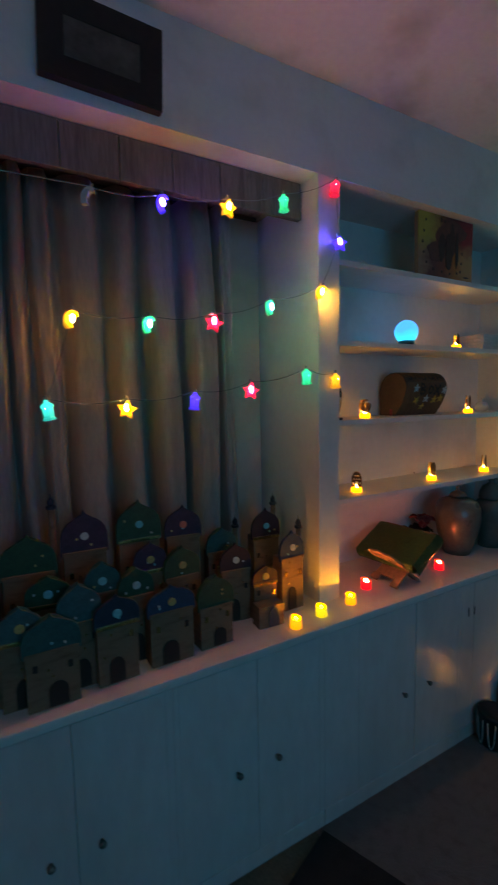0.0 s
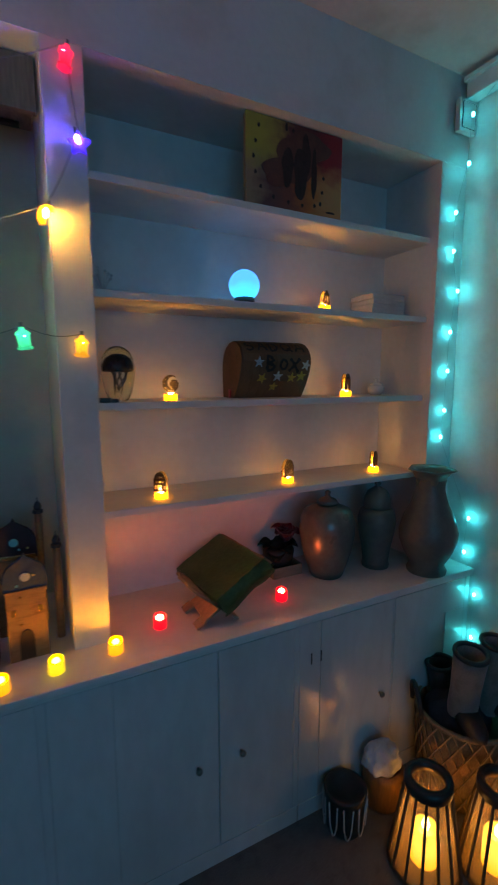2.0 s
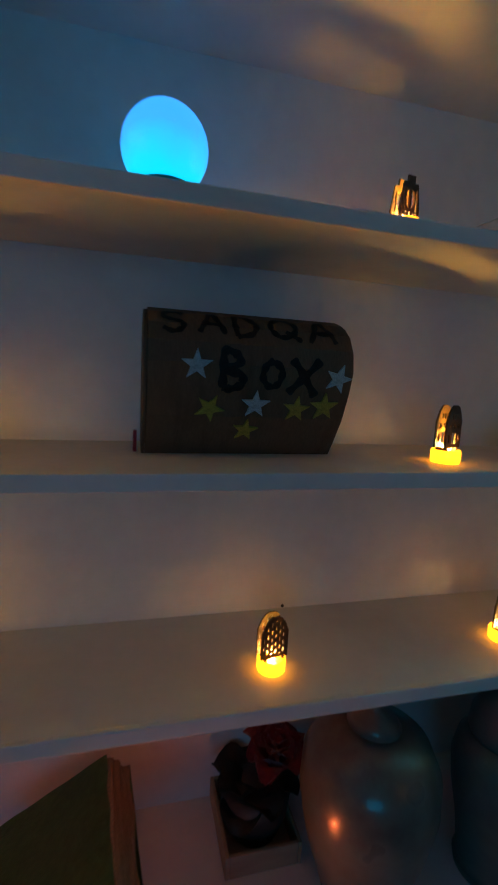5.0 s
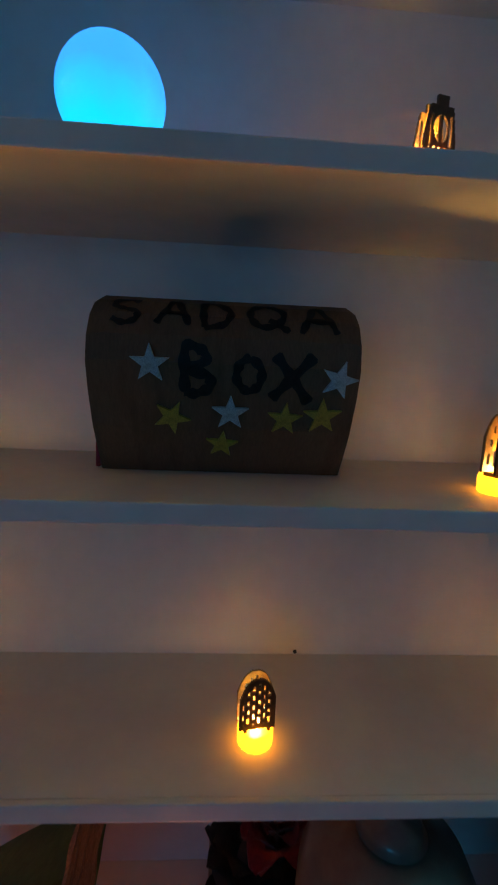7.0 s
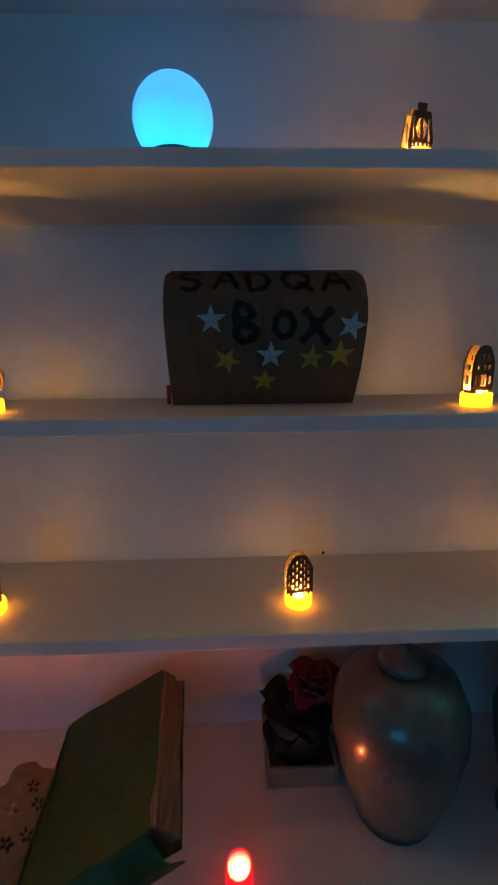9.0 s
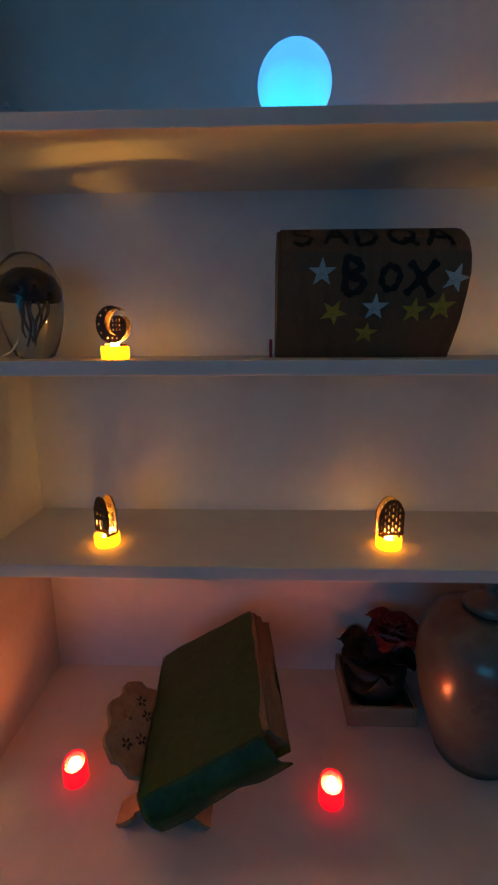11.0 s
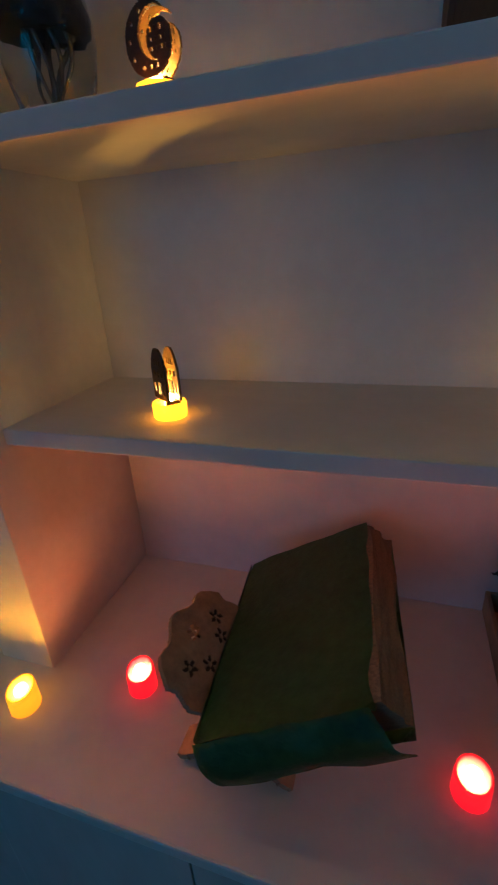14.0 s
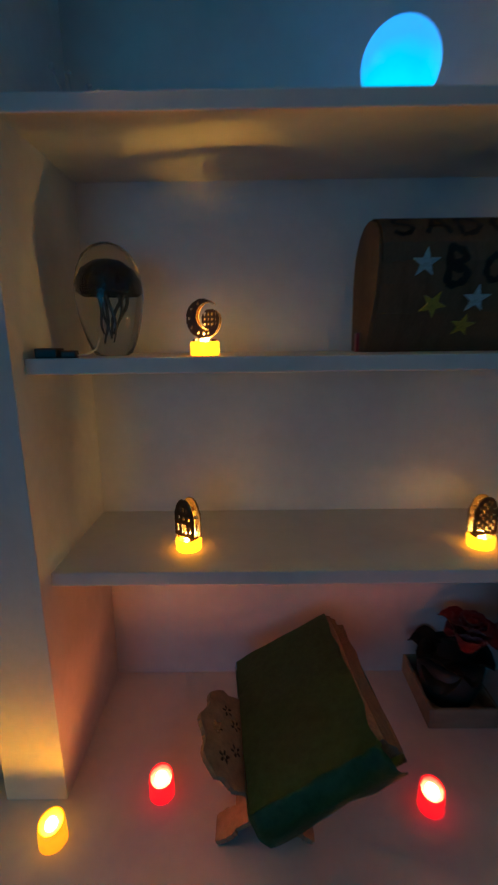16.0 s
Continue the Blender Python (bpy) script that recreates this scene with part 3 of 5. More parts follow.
def tealight(x, y, z, kind, yaw):
    t = thing("tealight", "lit amber LED tealight with a cut-out wooden " + {"moon": "crescent", "dashes": "dome", "dots": "arch", "mosque": "mosque", "hurricane": "storm lantern"}[kind] + " plate",
              "candle", "tealights on the shelves", m=pose(x, y, z, 0, 0, yaw))
    part("candle", lathe(bmesh.new(), [(0.0, 0.0), (0.0172, 0.0), (0.0185, 0.002), (0.0188, 0.015), (0.0178, 0.0175), (0.015, 0.0168), (0.0, 0.0165)], 28), TEA, t, smooth=True)
    flame = lathe(bmesh.new(), [(0.0, 0.0168), (0.005, 0.0172), (0.0055, 0.020), (0.003, 0.0245), (0.0, 0.027)], 12)
    part("flame", flame, FLAME, t, "bright LED flame tip", smooth=True)
    size = pose(0, 0, 0.0205) @ Matrix.Diagonal({"hurricane": (0.84, 1, 0.80, 1), "moon": (0.90, 1, 1.02, 1)}.get(kind, (0.97, 1, 1.20, 1)))
    part("plate", plate_mesh(kind), BURNT, t, "laser-cut brown plywood plate").matrix_basis = Matrix.Translation((0, -0.0068, 0)) @ size
    part("rear_plate", plate_mesh(kind), PLYLIT, t, "rear plywood plate in a flame-lit tone").matrix_basis = Matrix.Translation((0, 0.0068, 0)) @ size
    for side in (-0.012, 0.012):
        part("peg", boxed((side - 0.0015, -0.0078, 0.0160), (side + 0.0015, 0.0078, 0.0204)), BURNT, t)
    beam = bpy.data.lights.new("led_beam", "SPOT")
    beam.energy, beam.color, beam.shadow_soft_size = BEAM, (1.0, 0.43, 0.025), 0.002
    beam.spot_size, beam.spot_blend = radians(58), 0.55
    lamp = new("led_beam", beam)
    lamp.parent = t
    lamp.matrix_basis = pose(0, 0, 0.0285, 180 - 13, 0, 0)
    return t


S1, S2, S3, S4 = SHELF
tealight(0.169, 0.099, S1, "mosque", -40)
tealight(0.585, 0.099, S1, "dashes", 9)
tealight(0.949, 0.104, S1, "dots", 25)
tealight(0.202, 0.093, S2, "moon", -8)
tealight(0.806, 0.094, S2, "mosque", 24)
tealight(0.708, 0.088, S3, "hurricane", 14)


def votive(x, y, material, colour, yaw, flame=None):
    v = thing("votive_candle", "lit " + colour + " plastic LED votive candle on the worktop", "candle", "votive candles on the worktop", m=pose(x, y, W, 0, 0, yaw) @ Matrix.Diagonal((0.93, 0.93, 0.86, 1)))
    bm = lathe(bmesh.new(), [(0.0, 0.0), (0.0178, 0.0), (0.019, 0.002), (0.0185, 0.030), (0.0178, 0.036), (0.0150, 0.035), (0.0130, 0.030), (0.0, 0.029)], 28)
    for p in bm.verts:
        if p.co.z > 0.028:
            p.co.z += 0.28 * p.co.y
    part("candle", bm, material, v, smooth=True)
    bm = lathe(bmesh.new(), [(0.0, 0.0295), (0.0090, 0.0305), (0.0082, 0.035), (0.0040, 0.039), (0.0, 0.040)], 16)
    for p in bm.verts:
        p.co.z += 0.2 * p.co.y
    part("flame", bm, flame or FLAMEVOT, v, "bright LED flame", smooth=True)


votive(-0.241, -0.084, VYEL, "yellow", 20)
votive(-0.131, -0.066, VLIME, "lime yellow", 5)
votive(0.003, -0.052, VYEL, "yellow", -10)
votive(0.130, 0.008, VRED, "red", 8, FLAMERED)
votive(0.497, -0.012, VRED, "red", -6, FLAMERED)

# ---- things on the shelves ----
orb = thing("orb_lamp", "glowing blue frosted glass globe lamp", "lamp", m=pose(0.438, 0.114, S3))
bm = bmesh.new()
lathe(bm, [(0.0450 * math.sin(a), 0.0597 - 0.0450 * math.cos(a)) for a in np.linspace(0.69, math.pi, 24)][:-1] + [(0.0, 0.1047)], 40)
part("globe", bm, ORB, orb, smooth=True)
part("base", lathe(bmesh.new(), [(0.0, 0.0), (0.030, 0.0), (0.031, 0.004), (0.0295, 0.0245), (0.0, 0.0245)], 32), BLACKMETAL, orb, "black round base", smooth=True)

chest = thing("cardboard_chest", "homemade brown cardboard treasure chest with glitter stars", "box", m=pose(0.5415, -0.017, S2))
prof = [(0.165, 0.0), (0.150, 0.020), (0.130, 0.050), (0.115, 0.085), (0.108, 0.110), (0.112, 0.133), (0.124, 0.152), (0.142, 0.165), (0.165, 0.172), (0.195, 0.170), (0.222, 0.158), (0.240, 0.138), (0.250, 0.110), (0.252, 0.085), (0.250, 0.050), (0.248, 0.0)]
HALF = 0.118
def chest_front(z):
    """Depth and slope of the bulging front at a height."""
    for (y0, z0), (y1, z1) in zip(prof, prof[1:9]):
        if z0 <= z <= z1:
            q = (z - z0) / (z1 - z0)
            return y0 + (y1 - y0) * q, math.atan2(y1 - y0, z1 - z0)
    return prof[0][0], 0.0
bm = bmesh.new()
rows = []
for x in (-HALF, HALF):
    rows.append([bm.verts.new((x, y, z)) for y, z in prof])
for i in range(len(prof)):
    j = (i + 1) % len(prof)
    bm.faces.new((rows[0][i], rows[0][j], rows[1][j], rows[1][i]))
part("shell", bm, CHESTCARD, chest)
for s in (-1, 1):
    bm = bmesh.new()
    slab(bm, [(y - 0.18, z) for y, z in prof], 0.004)
    bmesh.ops.transform(bm, matrix=Matrix.Translation((s * (HALF + 0.0025), 0.18, 0.0)) @ Matrix.Diagonal((1, 0.965, 0.985, 1)) @ Matrix.Rotation(radians(90), 4, "Z"), verts=bm.verts[:])
    part("end_panel", bm, CHESTCARD, chest)


def on_chest(name, outline, x, z, material, label, thick=0.003):
    y, a = chest_front(z)
    bm = bmesh.new()
    slab(bm, outline, thick)
    p = part(name, bm, material, chest, label)
    p.matrix_basis = Matrix.Translation((x, y - 0.0018, z)) @ Matrix.Rotation(-a, 4, "X")
    return p


for x, z, mat_, r, turn in ((-0.066, 0.108, STARBLUE, 0.018, 0.0), (0.103, 0.100, STARBLUE, 0.018, 0.25), (0.006, 0.066, STARBLUE, 0.018, 0.0),
                            (-0.048, 0.060, STARGOLD, 0.018, 0.45), (0.057, 0.062, STARGOLD, 0.0175, 0.05), (0.092, 0.066, STARGOLD, 0.019, -0.05), (-0.001, 0.034, STARGOLD, 0.0165, 0.08)):
    on_chest("star_sticker", star(r, 0.40, 5, turn), x, z, mat_, "pale blue glitter star sticker" if mat_ is STARBLUE else "gold foam star sticker")


def chest_arc(s_):
    """The place on the chest's outline at a length along it from the bottom front edge."""
    for (y0, z0), (y1, z1) in zip(prof, prof[1:]):
        d = math.hypot(y1 - y0, z1 - z0)
        if s_ <= d:
            return y0 + (y1 - y0) * s_ / d, z0 + (z1 - z0) * s_ / d
        s_ -= d
    return prof[-1]


LETTERS = {
    "S": [[(0.95, 0.85), (0.6, 1.0), (0.15, 0.85), (0.15, 0.62), (0.5, 0.50), (0.9, 0.38), (0.92, 0.12), (0.5, 0.0), (0.05, 0.10)]],
    "A": [[(0.0, 0.0), (0.22, 0.45), (0.48, 1.0), (0.75, 0.5), (1.0, 0.02)], [(0.2, 0.38), (0.82, 0.36)]],
    "D": [[(0.05, 0.0), (0.02, 0.5), (0.06, 1.0), (0.55, 0.92), (0.98, 0.55), (0.75, 0.15), (0.05, 0.0)]],
    "Q": [[(0.45, 0.98), (0.08, 0.75), (0.02, 0.35), (0.35, 0.06), (0.78, 0.20), (0.88, 0.65), (0.45, 0.98)], [(0.5, 0.30), (0.8, 0.10), (1.05, -0.06)]],
    "B": [[(0.05, 0.0), (0.02, 0.5), (0.08, 1.0), (0.65, 0.95), (0.75, 0.72), (0.15, 0.52), (0.85, 0.42), (0.95, 0.15), (0.5, 0.0), (0.05, 0.0)]],
    "O": [[(0.5, 1.0), (0.08, 0.80), (0.02, 0.35), (0.4, 0.02), (0.88, 0.18), (0.98, 0.65), (0.5, 1.0)]],
    "X": [[(0.02, 0.02), (0.42, 0.45), (0.98, 1.0)], [(0.08, 0.98), (0.5, 0.5), (0.95, -0.05)]],
}


def chest_letter(sign, x0, x1, base, height, pen, seed):
    """A letter drawn with a broad marker, stroke by stroke, that follows the bulge of the chest."""
    r = random.Random(seed)
    bm = bmesh.new()
    for count, stroke in enumerate(LETTERS[sign]):
        pts = [Vector((x0 + (x1 - x0) * u + r.uniform(-0.0008, 0.0008), base + height * v + r.uniform(-0.0008, 0.0008))) for u, v in stroke]
        fine = []
        for i in range(len(pts) - 1):
            a, b, c, d = pts[max(i - 1, 0)], pts[i], pts[i + 1], pts[min(i + 2, len(pts) - 1)]
            for k in range(8):
                q = k / 8
                fine.append(0.5 * (2 * b + (c - a) * q + (2 * a - 5 * b + 4 * c - d) * q * q + (3 * b - a - 3 * c + d) * q ** 3))
        fine.append(pts[-1])
        rows = []
        for i, p in enumerate(fine):
            way = (fine[min(i + 1, len(fine) - 1)] - fine[max(i - 1, 0)]).normalized()
            w = 0.5 * pen * (1 + 0.22 * math.sin(0.9 * i + seed)) * (0.7 if i in (0, len(fine) - 1) else 1)
            row = []
            for side in (-1, -0.35, 0.35, 1):
                u, v = p.x - way.y * w * side, p.y + way.x * w * side
                y, h_ = chest_arc(v)
                y2, h2 = chest_arc(v + 0.004)
                lift = 0.0009 + 0.0001 * (i % 7) / 7 + 0.0003 * count
                n = Vector((0, -(h2 - h_), y2 - y)).normalized() * lift
                row.append(bm.verts.new((u, y + n.y, h_ + n.z)))
            rows.append(row)
        for a, b in zip(rows, rows[1:]):
            for k in range(3):
                bm.faces.new((a[k], a[k + 1], b[k + 1], b[k]))
    bmesh.ops.solidify(bm, geom=bm.faces[:], thickness=0.0004)
    part("letter", bm, MARKER, chest, "black hand-drawn marker letter")


for i, (sign, x0, x1, base, height, pen) in enumerate((
        ("S", -0.104, -0.079, 0.160, 0.034, 0.0062), ("A", -0.062, -0.033, 0.160, 0.036, 0.0062), ("D", -0.021, 0.004, 0.158, 0.036, 0.0068), ("Q", 0.021, 0.055, 0.159, 0.036, 0.0064), ("A", 0.068, 0.100, 0.157, 0.038, 0.0064),
        ("B", -0.037, -0.012, 0.098, 0.041, 0.0092), ("O", 0.011, 0.033, 0.101, 0.031, 0.0078), ("X", 0.042, 0.080, 0.095, 0.041, 0.0096))):
    chest_letter(sign, x0, x1, base, height, pen, i)
part("ribbon", boxed((-0.132, 0.174, 0.0), (-0.1275, 0.186, 0.026), 0.001), REDCLOTH, chest, "small red tab")

egg = thing("glass_paperweight", "tall clear glass egg with a dark blue jellyfish inside", "paperweight", m=pose(0.072, 0.135, S2) @ Matrix.Diagonal((0.97, 0.97, 0.93, 1)))
part("body", lathe(bmesh.new(), [(0.0, 0.0), (0.022, 0.0), (0.027, 0.004), (0.0345, 0.022), (0.0415, 0.050), (0.0462, 0.082), (0.0455, 0.100), (0.0415, 0.120), (0.0335, 0.138), (0.022, 0.150), (0.010, 0.155), (0.0, 0.156)], 48), EGGGLASS, egg, smooth=True)
part("jellyfish_bell", lathe(bmesh.new(), [(0.0, 0.128), (0.012, 0.126), (0.024, 0.117), (0.030, 0.102), (0.0305, 0.090), (0.027, 0.084), (0.022, 0.090), (0.014, 0.100), (0.0, 0.104)], 28, wave=lambda a, k: 1 + 0.07 * math.sin(6 * a + k)), JELLYBLUE, egg, "dark blue bell", smooth=True)
for i in range(7):
    a = 2 * math.pi * i / 7
    strand = [((0.016 - 0.010 * q + 0.004 * math.sin(5 * q + i)) * math.cos(a + 1.2 * q), (0.016 - 0.010 * q + 0.004 * math.sin(4 * q + 2 * i)) * math.sin(a + 1.2 * q), 0.094 - (0.060 + 0.006 * (i % 3)) * q) for q in np.linspace(0, 1, 10)]
    part("jellyfish_strand", tube(bmesh.new(), strand, lambda q: 0.0024 - 0.0014 * q, 6), JELLYTRAIL, egg, smooth=True)
plug = thing("power_adapter", "small black power adapter with a white cable", "adapter", m=pose(0.020, 0.050, S2))
part("body", boxed((-0.012, -0.012, 0.0), (0.014, 0.012, 0.012), 0.002), BLACKMETAL, plug)
part("socket", boxed((0.016, -0.006, 0.0), (0.034, 0.006, 0.009), 0.002), BLACKMETAL, plug)
part("cable", tube(bmesh.new(), [(0.034, 0.0, 0.003), (0.043, 0.01, 0.004), (0.047, 0.03, 0.010), (0.045, 0.05, 0.022), (0.042, 0.062, 0.035)], 0.0012, 6), CABLEWHITE, plug, "thin white cable")

pot = thing("lidded_pot", "small white china pot with a knobbed lid", "pot", m=pose(0.995, 0.155, S2))
part("body", lathe(bmesh.new(), [(0.0, 0.0), (0.018, 0.0), (0.028, 0.012), (0.030, 0.024), (0.024, 0.036), (0.0, 0.036)], 28), WHITECHINA, pot, smooth=True)
part("lid", lathe(bmesh.new(), [(0.025, 0.0365), (0.020, 0.042), (0.006, 0.047), (0.004, 0.051), (0.007, 0.057), (0.0, 0.061)], 24), WHITECHINA, pot, smooth=True)

nail = thing("nail", "small dark nail head in the recess wall", "nail", m=pose(0.649, 0.2438, S1 + 0.004, 90, 0, 0))
part("head", lathe(bmesh.new(), [(0.0, 0.0), (0.0026, 0.0), (0.0022, 0.002), (0.0, 0.0026)], 12), BLACKMETAL, nail)

rb = random.Random(3)
z = S3
for i in range(5):
    h = rb.uniform(0.014, 0.019)
    bk = thing("book", "white paperback lying in a low stack", "book", "white books on the shelf", m=pose(0.994 + rb.uniform(-0.004, 0.004), 0.165, z, 0, 0, rb.uniform(-2, 2)))
    part("cover", boxed((-0.074, -0.060, 0.0), (0.074, 0.060, 0.0015), 0.0004), WHITEPAPER, bk)
    part("page_block", boxed((-0.072, -0.058, 0.0017), (0.071, 0.056, h - 0.0022)), WHITEPAPER, bk)
    part("top_cover", boxed((-0.074, -0.060, h - 0.002), (0.074, 0.060, h - 0.0005), 0.0004), WHITEPAPER, bk)
    z += h

twig = thing("coral_ornament", "small pale branching coral ornament on a glass foot", "ornament", m=pose(0.045, 0.150, S3))
part("base", lathe(bmesh.new(), [(0.0, 0.0), (0.020, 0.0), (0.020, 0.004), (0.004, 0.008), (0.0, 0.008)], 20), CLEAR, twig, smooth=True)
for i in range(9):
    a, l = i * 2.4, 0.030 + 0.006 * (i % 4)
    tip = (l * 0.7 * math.cos(a), l * 0.7 * math.sin(a), 0.02 + l)
    bm = tube(bmesh.new(), [(0, 0, 0.006), (tip[0] * 0.3, tip[1] * 0.3, tip[2] * 0.5), tip], 0.0014, 6)
    lathe(bm, [(0.0, -0.005), (0.0045, 0.0), (0.0, 0.005)], 8, tip)
    part("branch", bm, CABLEWHITE, twig, smooth=True)

art = thing("canvas_painting", "abstract canvas in yellow, maroon and orange leaning on the shelf", "painting", m=pose(0.563, 0.045, S4))
def abstract_paint():
    m = bpy.data.materials.new("abstract_paint")
    m.use_nodes = True
    t = m.node_tree
    b = t.nodes["Principled BSDF"]
    b.inputs["Roughness"].default_value = 0.6
    where = t.nodes.new("ShaderNodeTexCoord")
    warp = node(t, "ShaderNodeTexNoise", Scale=9.0, Detail=6.0)
    t.links.new(where.outputs["Generated"], warp.inputs["Vector"])
    mixv = t.nodes.new("ShaderNodeVectorMath")
    mixv.operation = "MULTIPLY_ADD"
    mixv.inputs[1].default_value = (0.32, 0.32, 0.32)
    t.links.new(warp.outputs["Color"], mixv.inputs[0])
    t.links.new(where.outputs["Generated"], mixv.inputs[2])
    axes = t.nodes.new("ShaderNodeSeparateXYZ")
    t.links.new(mixv.outputs["Vector"], axes.inputs["Vector"])

    def ramp(source, stops):
        r = t.nodes.new("ShaderNodeValToRGB")
        while len(r.color_ramp.elements) < len(stops):
            r.color_ramp.elements.new(0.5)
        for e, (p, c) in zip(r.color_ramp.elements, stops):
            e.position, e.color = p, (*c, 1)
        t.links.new(source, r.inputs["Fac"])
        return r.outputs["Color"]

    across = ramp(axes.outputs["X"], [(0.30, (0.42, 0.34, 0.06)), (0.46, (0.36, 0.25, 0.06)), (0.60, (0.12, 0.035, 0.04)), (0.85, (0.10, 0.015, 0.022)), (1.0, (0.26, 0.012, 0.025))])
    low = ramp(axes.outputs["X"], [(0.22, (0.30, 0.20, 0.13)), (0.40, (0.13, 0.05, 0.05)), (0.62, (0.20, 0.06, 0.04)), (0.80, (0.50, 0.15, 0.035)), (1.0, (0.52, 0.26, 0.10))])
    mask = ramp(axes.outputs["Z"], [(0.52, (1, 1, 1)), (0.78, (0, 0, 0))])
    mix = t.nodes.new("ShaderNodeMixRGB")
    t.links.new(mask, mix.inputs["Fac"])
    t.links.new(across, mix.inputs["Color1"])
    t.links.new(low, mix.inputs["Color2"])
    t.links.new(mix.outputs["Color"], b.inputs["Base Color"])
    relief = node(t, "ShaderNodeBump", Strength=0.5, Distance=0.002)
    t.links.new(warp.outputs["Fac"], relief.inputs["Height"])
    t.links.new(relief.outputs["Normal"], b.inputs["Normal"])
    return m


part("canvas", boxed((-0.158, -0.009, 0.0), (0.158, -0.004, 0.227), 0.002), abstract_paint(), art)
MAROON = surface("maroon_wash", (0.085, 0.026, 0.030), 0.55, scale=40, vary=0.35, bump=0.4, second=(0.14, 0.05, 0.035))
INKPAINT = surface("dark_maroon_paint", (0.038, 0.012, 0.016), 0.5, scale=70, vary=0.3, bump=0.4)


def dab(name, x, z, rx, rz, label, seed, material=None, lift=0.0):
    """A thin raised patch of paint with an uneven rim."""
    out = [(x + rx * (1 + 0.14 * math.sin(3 * a + seed) + 0.06 * math.sin(7 * a)) * math.cos(a), z + rz * (1 + 0.08 * math.sin(2 * a + 2 * seed)) * math.sin(a)) for a in np.linspace(0, 2 * math.pi, 26, endpoint=False)]
    part(name, slab(bmesh.new(), out, 0.0012), material or INKPAINT, art, label).matrix_basis = pose(0, -0.0099 - lift, 0)


for i, (x, z, rx, rz) in enumerate(((-0.030, 0.110, 0.018, 0.052), (0.012, 0.100, 0.022, 0.072), (0.030, 0.150, 0.015, 0.055), (0.058, 0.110, 0.009, 0.066), (-0.035, 0.212, 0.004, 0.012))):
    dab("paint_stroke", x, z, rx, rz, "dark upright brush stroke", i, lift=0.0008 + 0.0002 * i)
for i, (x, z, rx, rz) in enumerate(((-0.060, 0.092, 0.048, 0.038), (-0.005, 0.130, 0.062, 0.062), (0.040, 0.178, 0.070, 0.036))):
    dab("paint_wash", x, z, rx, rz, "maroon washed patch of paint", i, MAROON, 0.0002 * i)
for i, (x, z) in enumerate(((-0.120, 0.198), (-0.130, 0.158), (-0.136, 0.120), (-0.130, 0.082), (-0.114, 0.048), (-0.074, 0.028), (-0.026, 0.022), (0.020, 0.020), (0.062, 0.026), (0.082, 0.034), (0.088, 0.066), (0.092, 0.104), (-0.012, 0.207))):
    dab("paint_spot", x, z, 0.0042, 0.0055, "small dark paint spot", i)
dab("paint_mark", 0.118, 0.015, 0.016, 0.003, "small dark mark in the corner", 3)
part("stretcher", boxed((-0.155, -0.0038, 0.002), (0.155, 0.012, 0.225), 0.001), TRAYWOOD, art, "pale wooden stretcher")


# ---- things on the worktop under the shelves ----
def urn(name, label, x, y, profile, material, wave=None, lid=None):
    u = thing(name, label, "vase", m=pose(x, y, W))
    cut = 3
    part("foot", lathe(bmesh.new(), profile[:cut] + [(profile[cut - 1][0] - 0.004, profile[cut - 1][1] + 0.0002), (0.0, profile[cut - 1][1] + 0.0002)], 48), material, u)
    end = 11 if wave else len(profile)
    part("body", lathe(bmesh.new(), [(0.0, profile[cut - 1][1] + 0.0004), (profile[cut - 1][0] - 0.0005, profile[cut - 1][1] + 0.0004)] + profile[cut:end], 48), material, u, smooth=True)
    if wave:
        part("rim", lathe(bmesh.new(), profile[end - 1:] + [profile[end - 1]], 48, wave=lambda a, k: 1 + 0.07 * min(1, k / 2) * math.sin(5 * a)), material, u, "frilled flaring rim", smooth=True)
    if lid:
        part("lid", lathe(bmesh.new(), lid, 40), material, u, smooth=True)
    return u


urn("ginger_jar", "round glazed grey-brown ginger jar with a lid", 0.727, 0.074,
    [(0.0, 0.0), (0.052, 0.0), (0.056, 0.006), (0.064, 0.030), (0.082, 0.090), (0.093, 0.150), (0.091, 0.195), (0.076, 0.228), (0.045, 0.242), (0.030, 0.244), (0.0, 0.244)], CLAYB,
    lid=[(0.028, 0.2445), (0.036, 0.250), (0.028, 0.262), (0.010, 0.270), (0.007, 0.278), (0.011, 0.286), (0.0, 0.294)])
urn("temple_jar", "slim grey-green glazed jar with a domed lid", 0.925, 0.052,
    [(0.0, 0.0), (0.046, 0.0), (0.048, 0.010), (0.044, 0.024), (0.050, 0.070), (0.062, 0.130), (0.066, 0.170), (0.060, 0.200), (0.046, 0.214), (0.0, 0.214)], CLAY,
    lid=[(0.046, 0.2145), (0.049, 0.222), (0.046, 0.246), (0.034, 0.272), (0.014, 0.285), (0.007, 0.290), (0.012, 0.297), (0.008, 0.306), (0.0, 0.311)])


def frill(a, k):
    return 1 + (0.07 * math.sin(5 * a) if k >= 10 else 0)


urn("flared_vase", "tall dark grey-green vase with a frilled flaring rim", 1.050, -0.064,
    [(0.0, 0.0), (0.064, 0.0), (0.066, 0.010), (0.056, 0.030), (0.078, 0.070), (0.094, 0.112), (0.096, 0.145), (0.085, 0.190), (0.061, 0.240), (0.046, 0.290), (0.048, 0.325), (0.062, 0.350), (0.076, 0.357), (0.072, 0.361), (0.056, 0.352), (0.043, 0.325), (0.040, 0.290)], CLAY, frill)

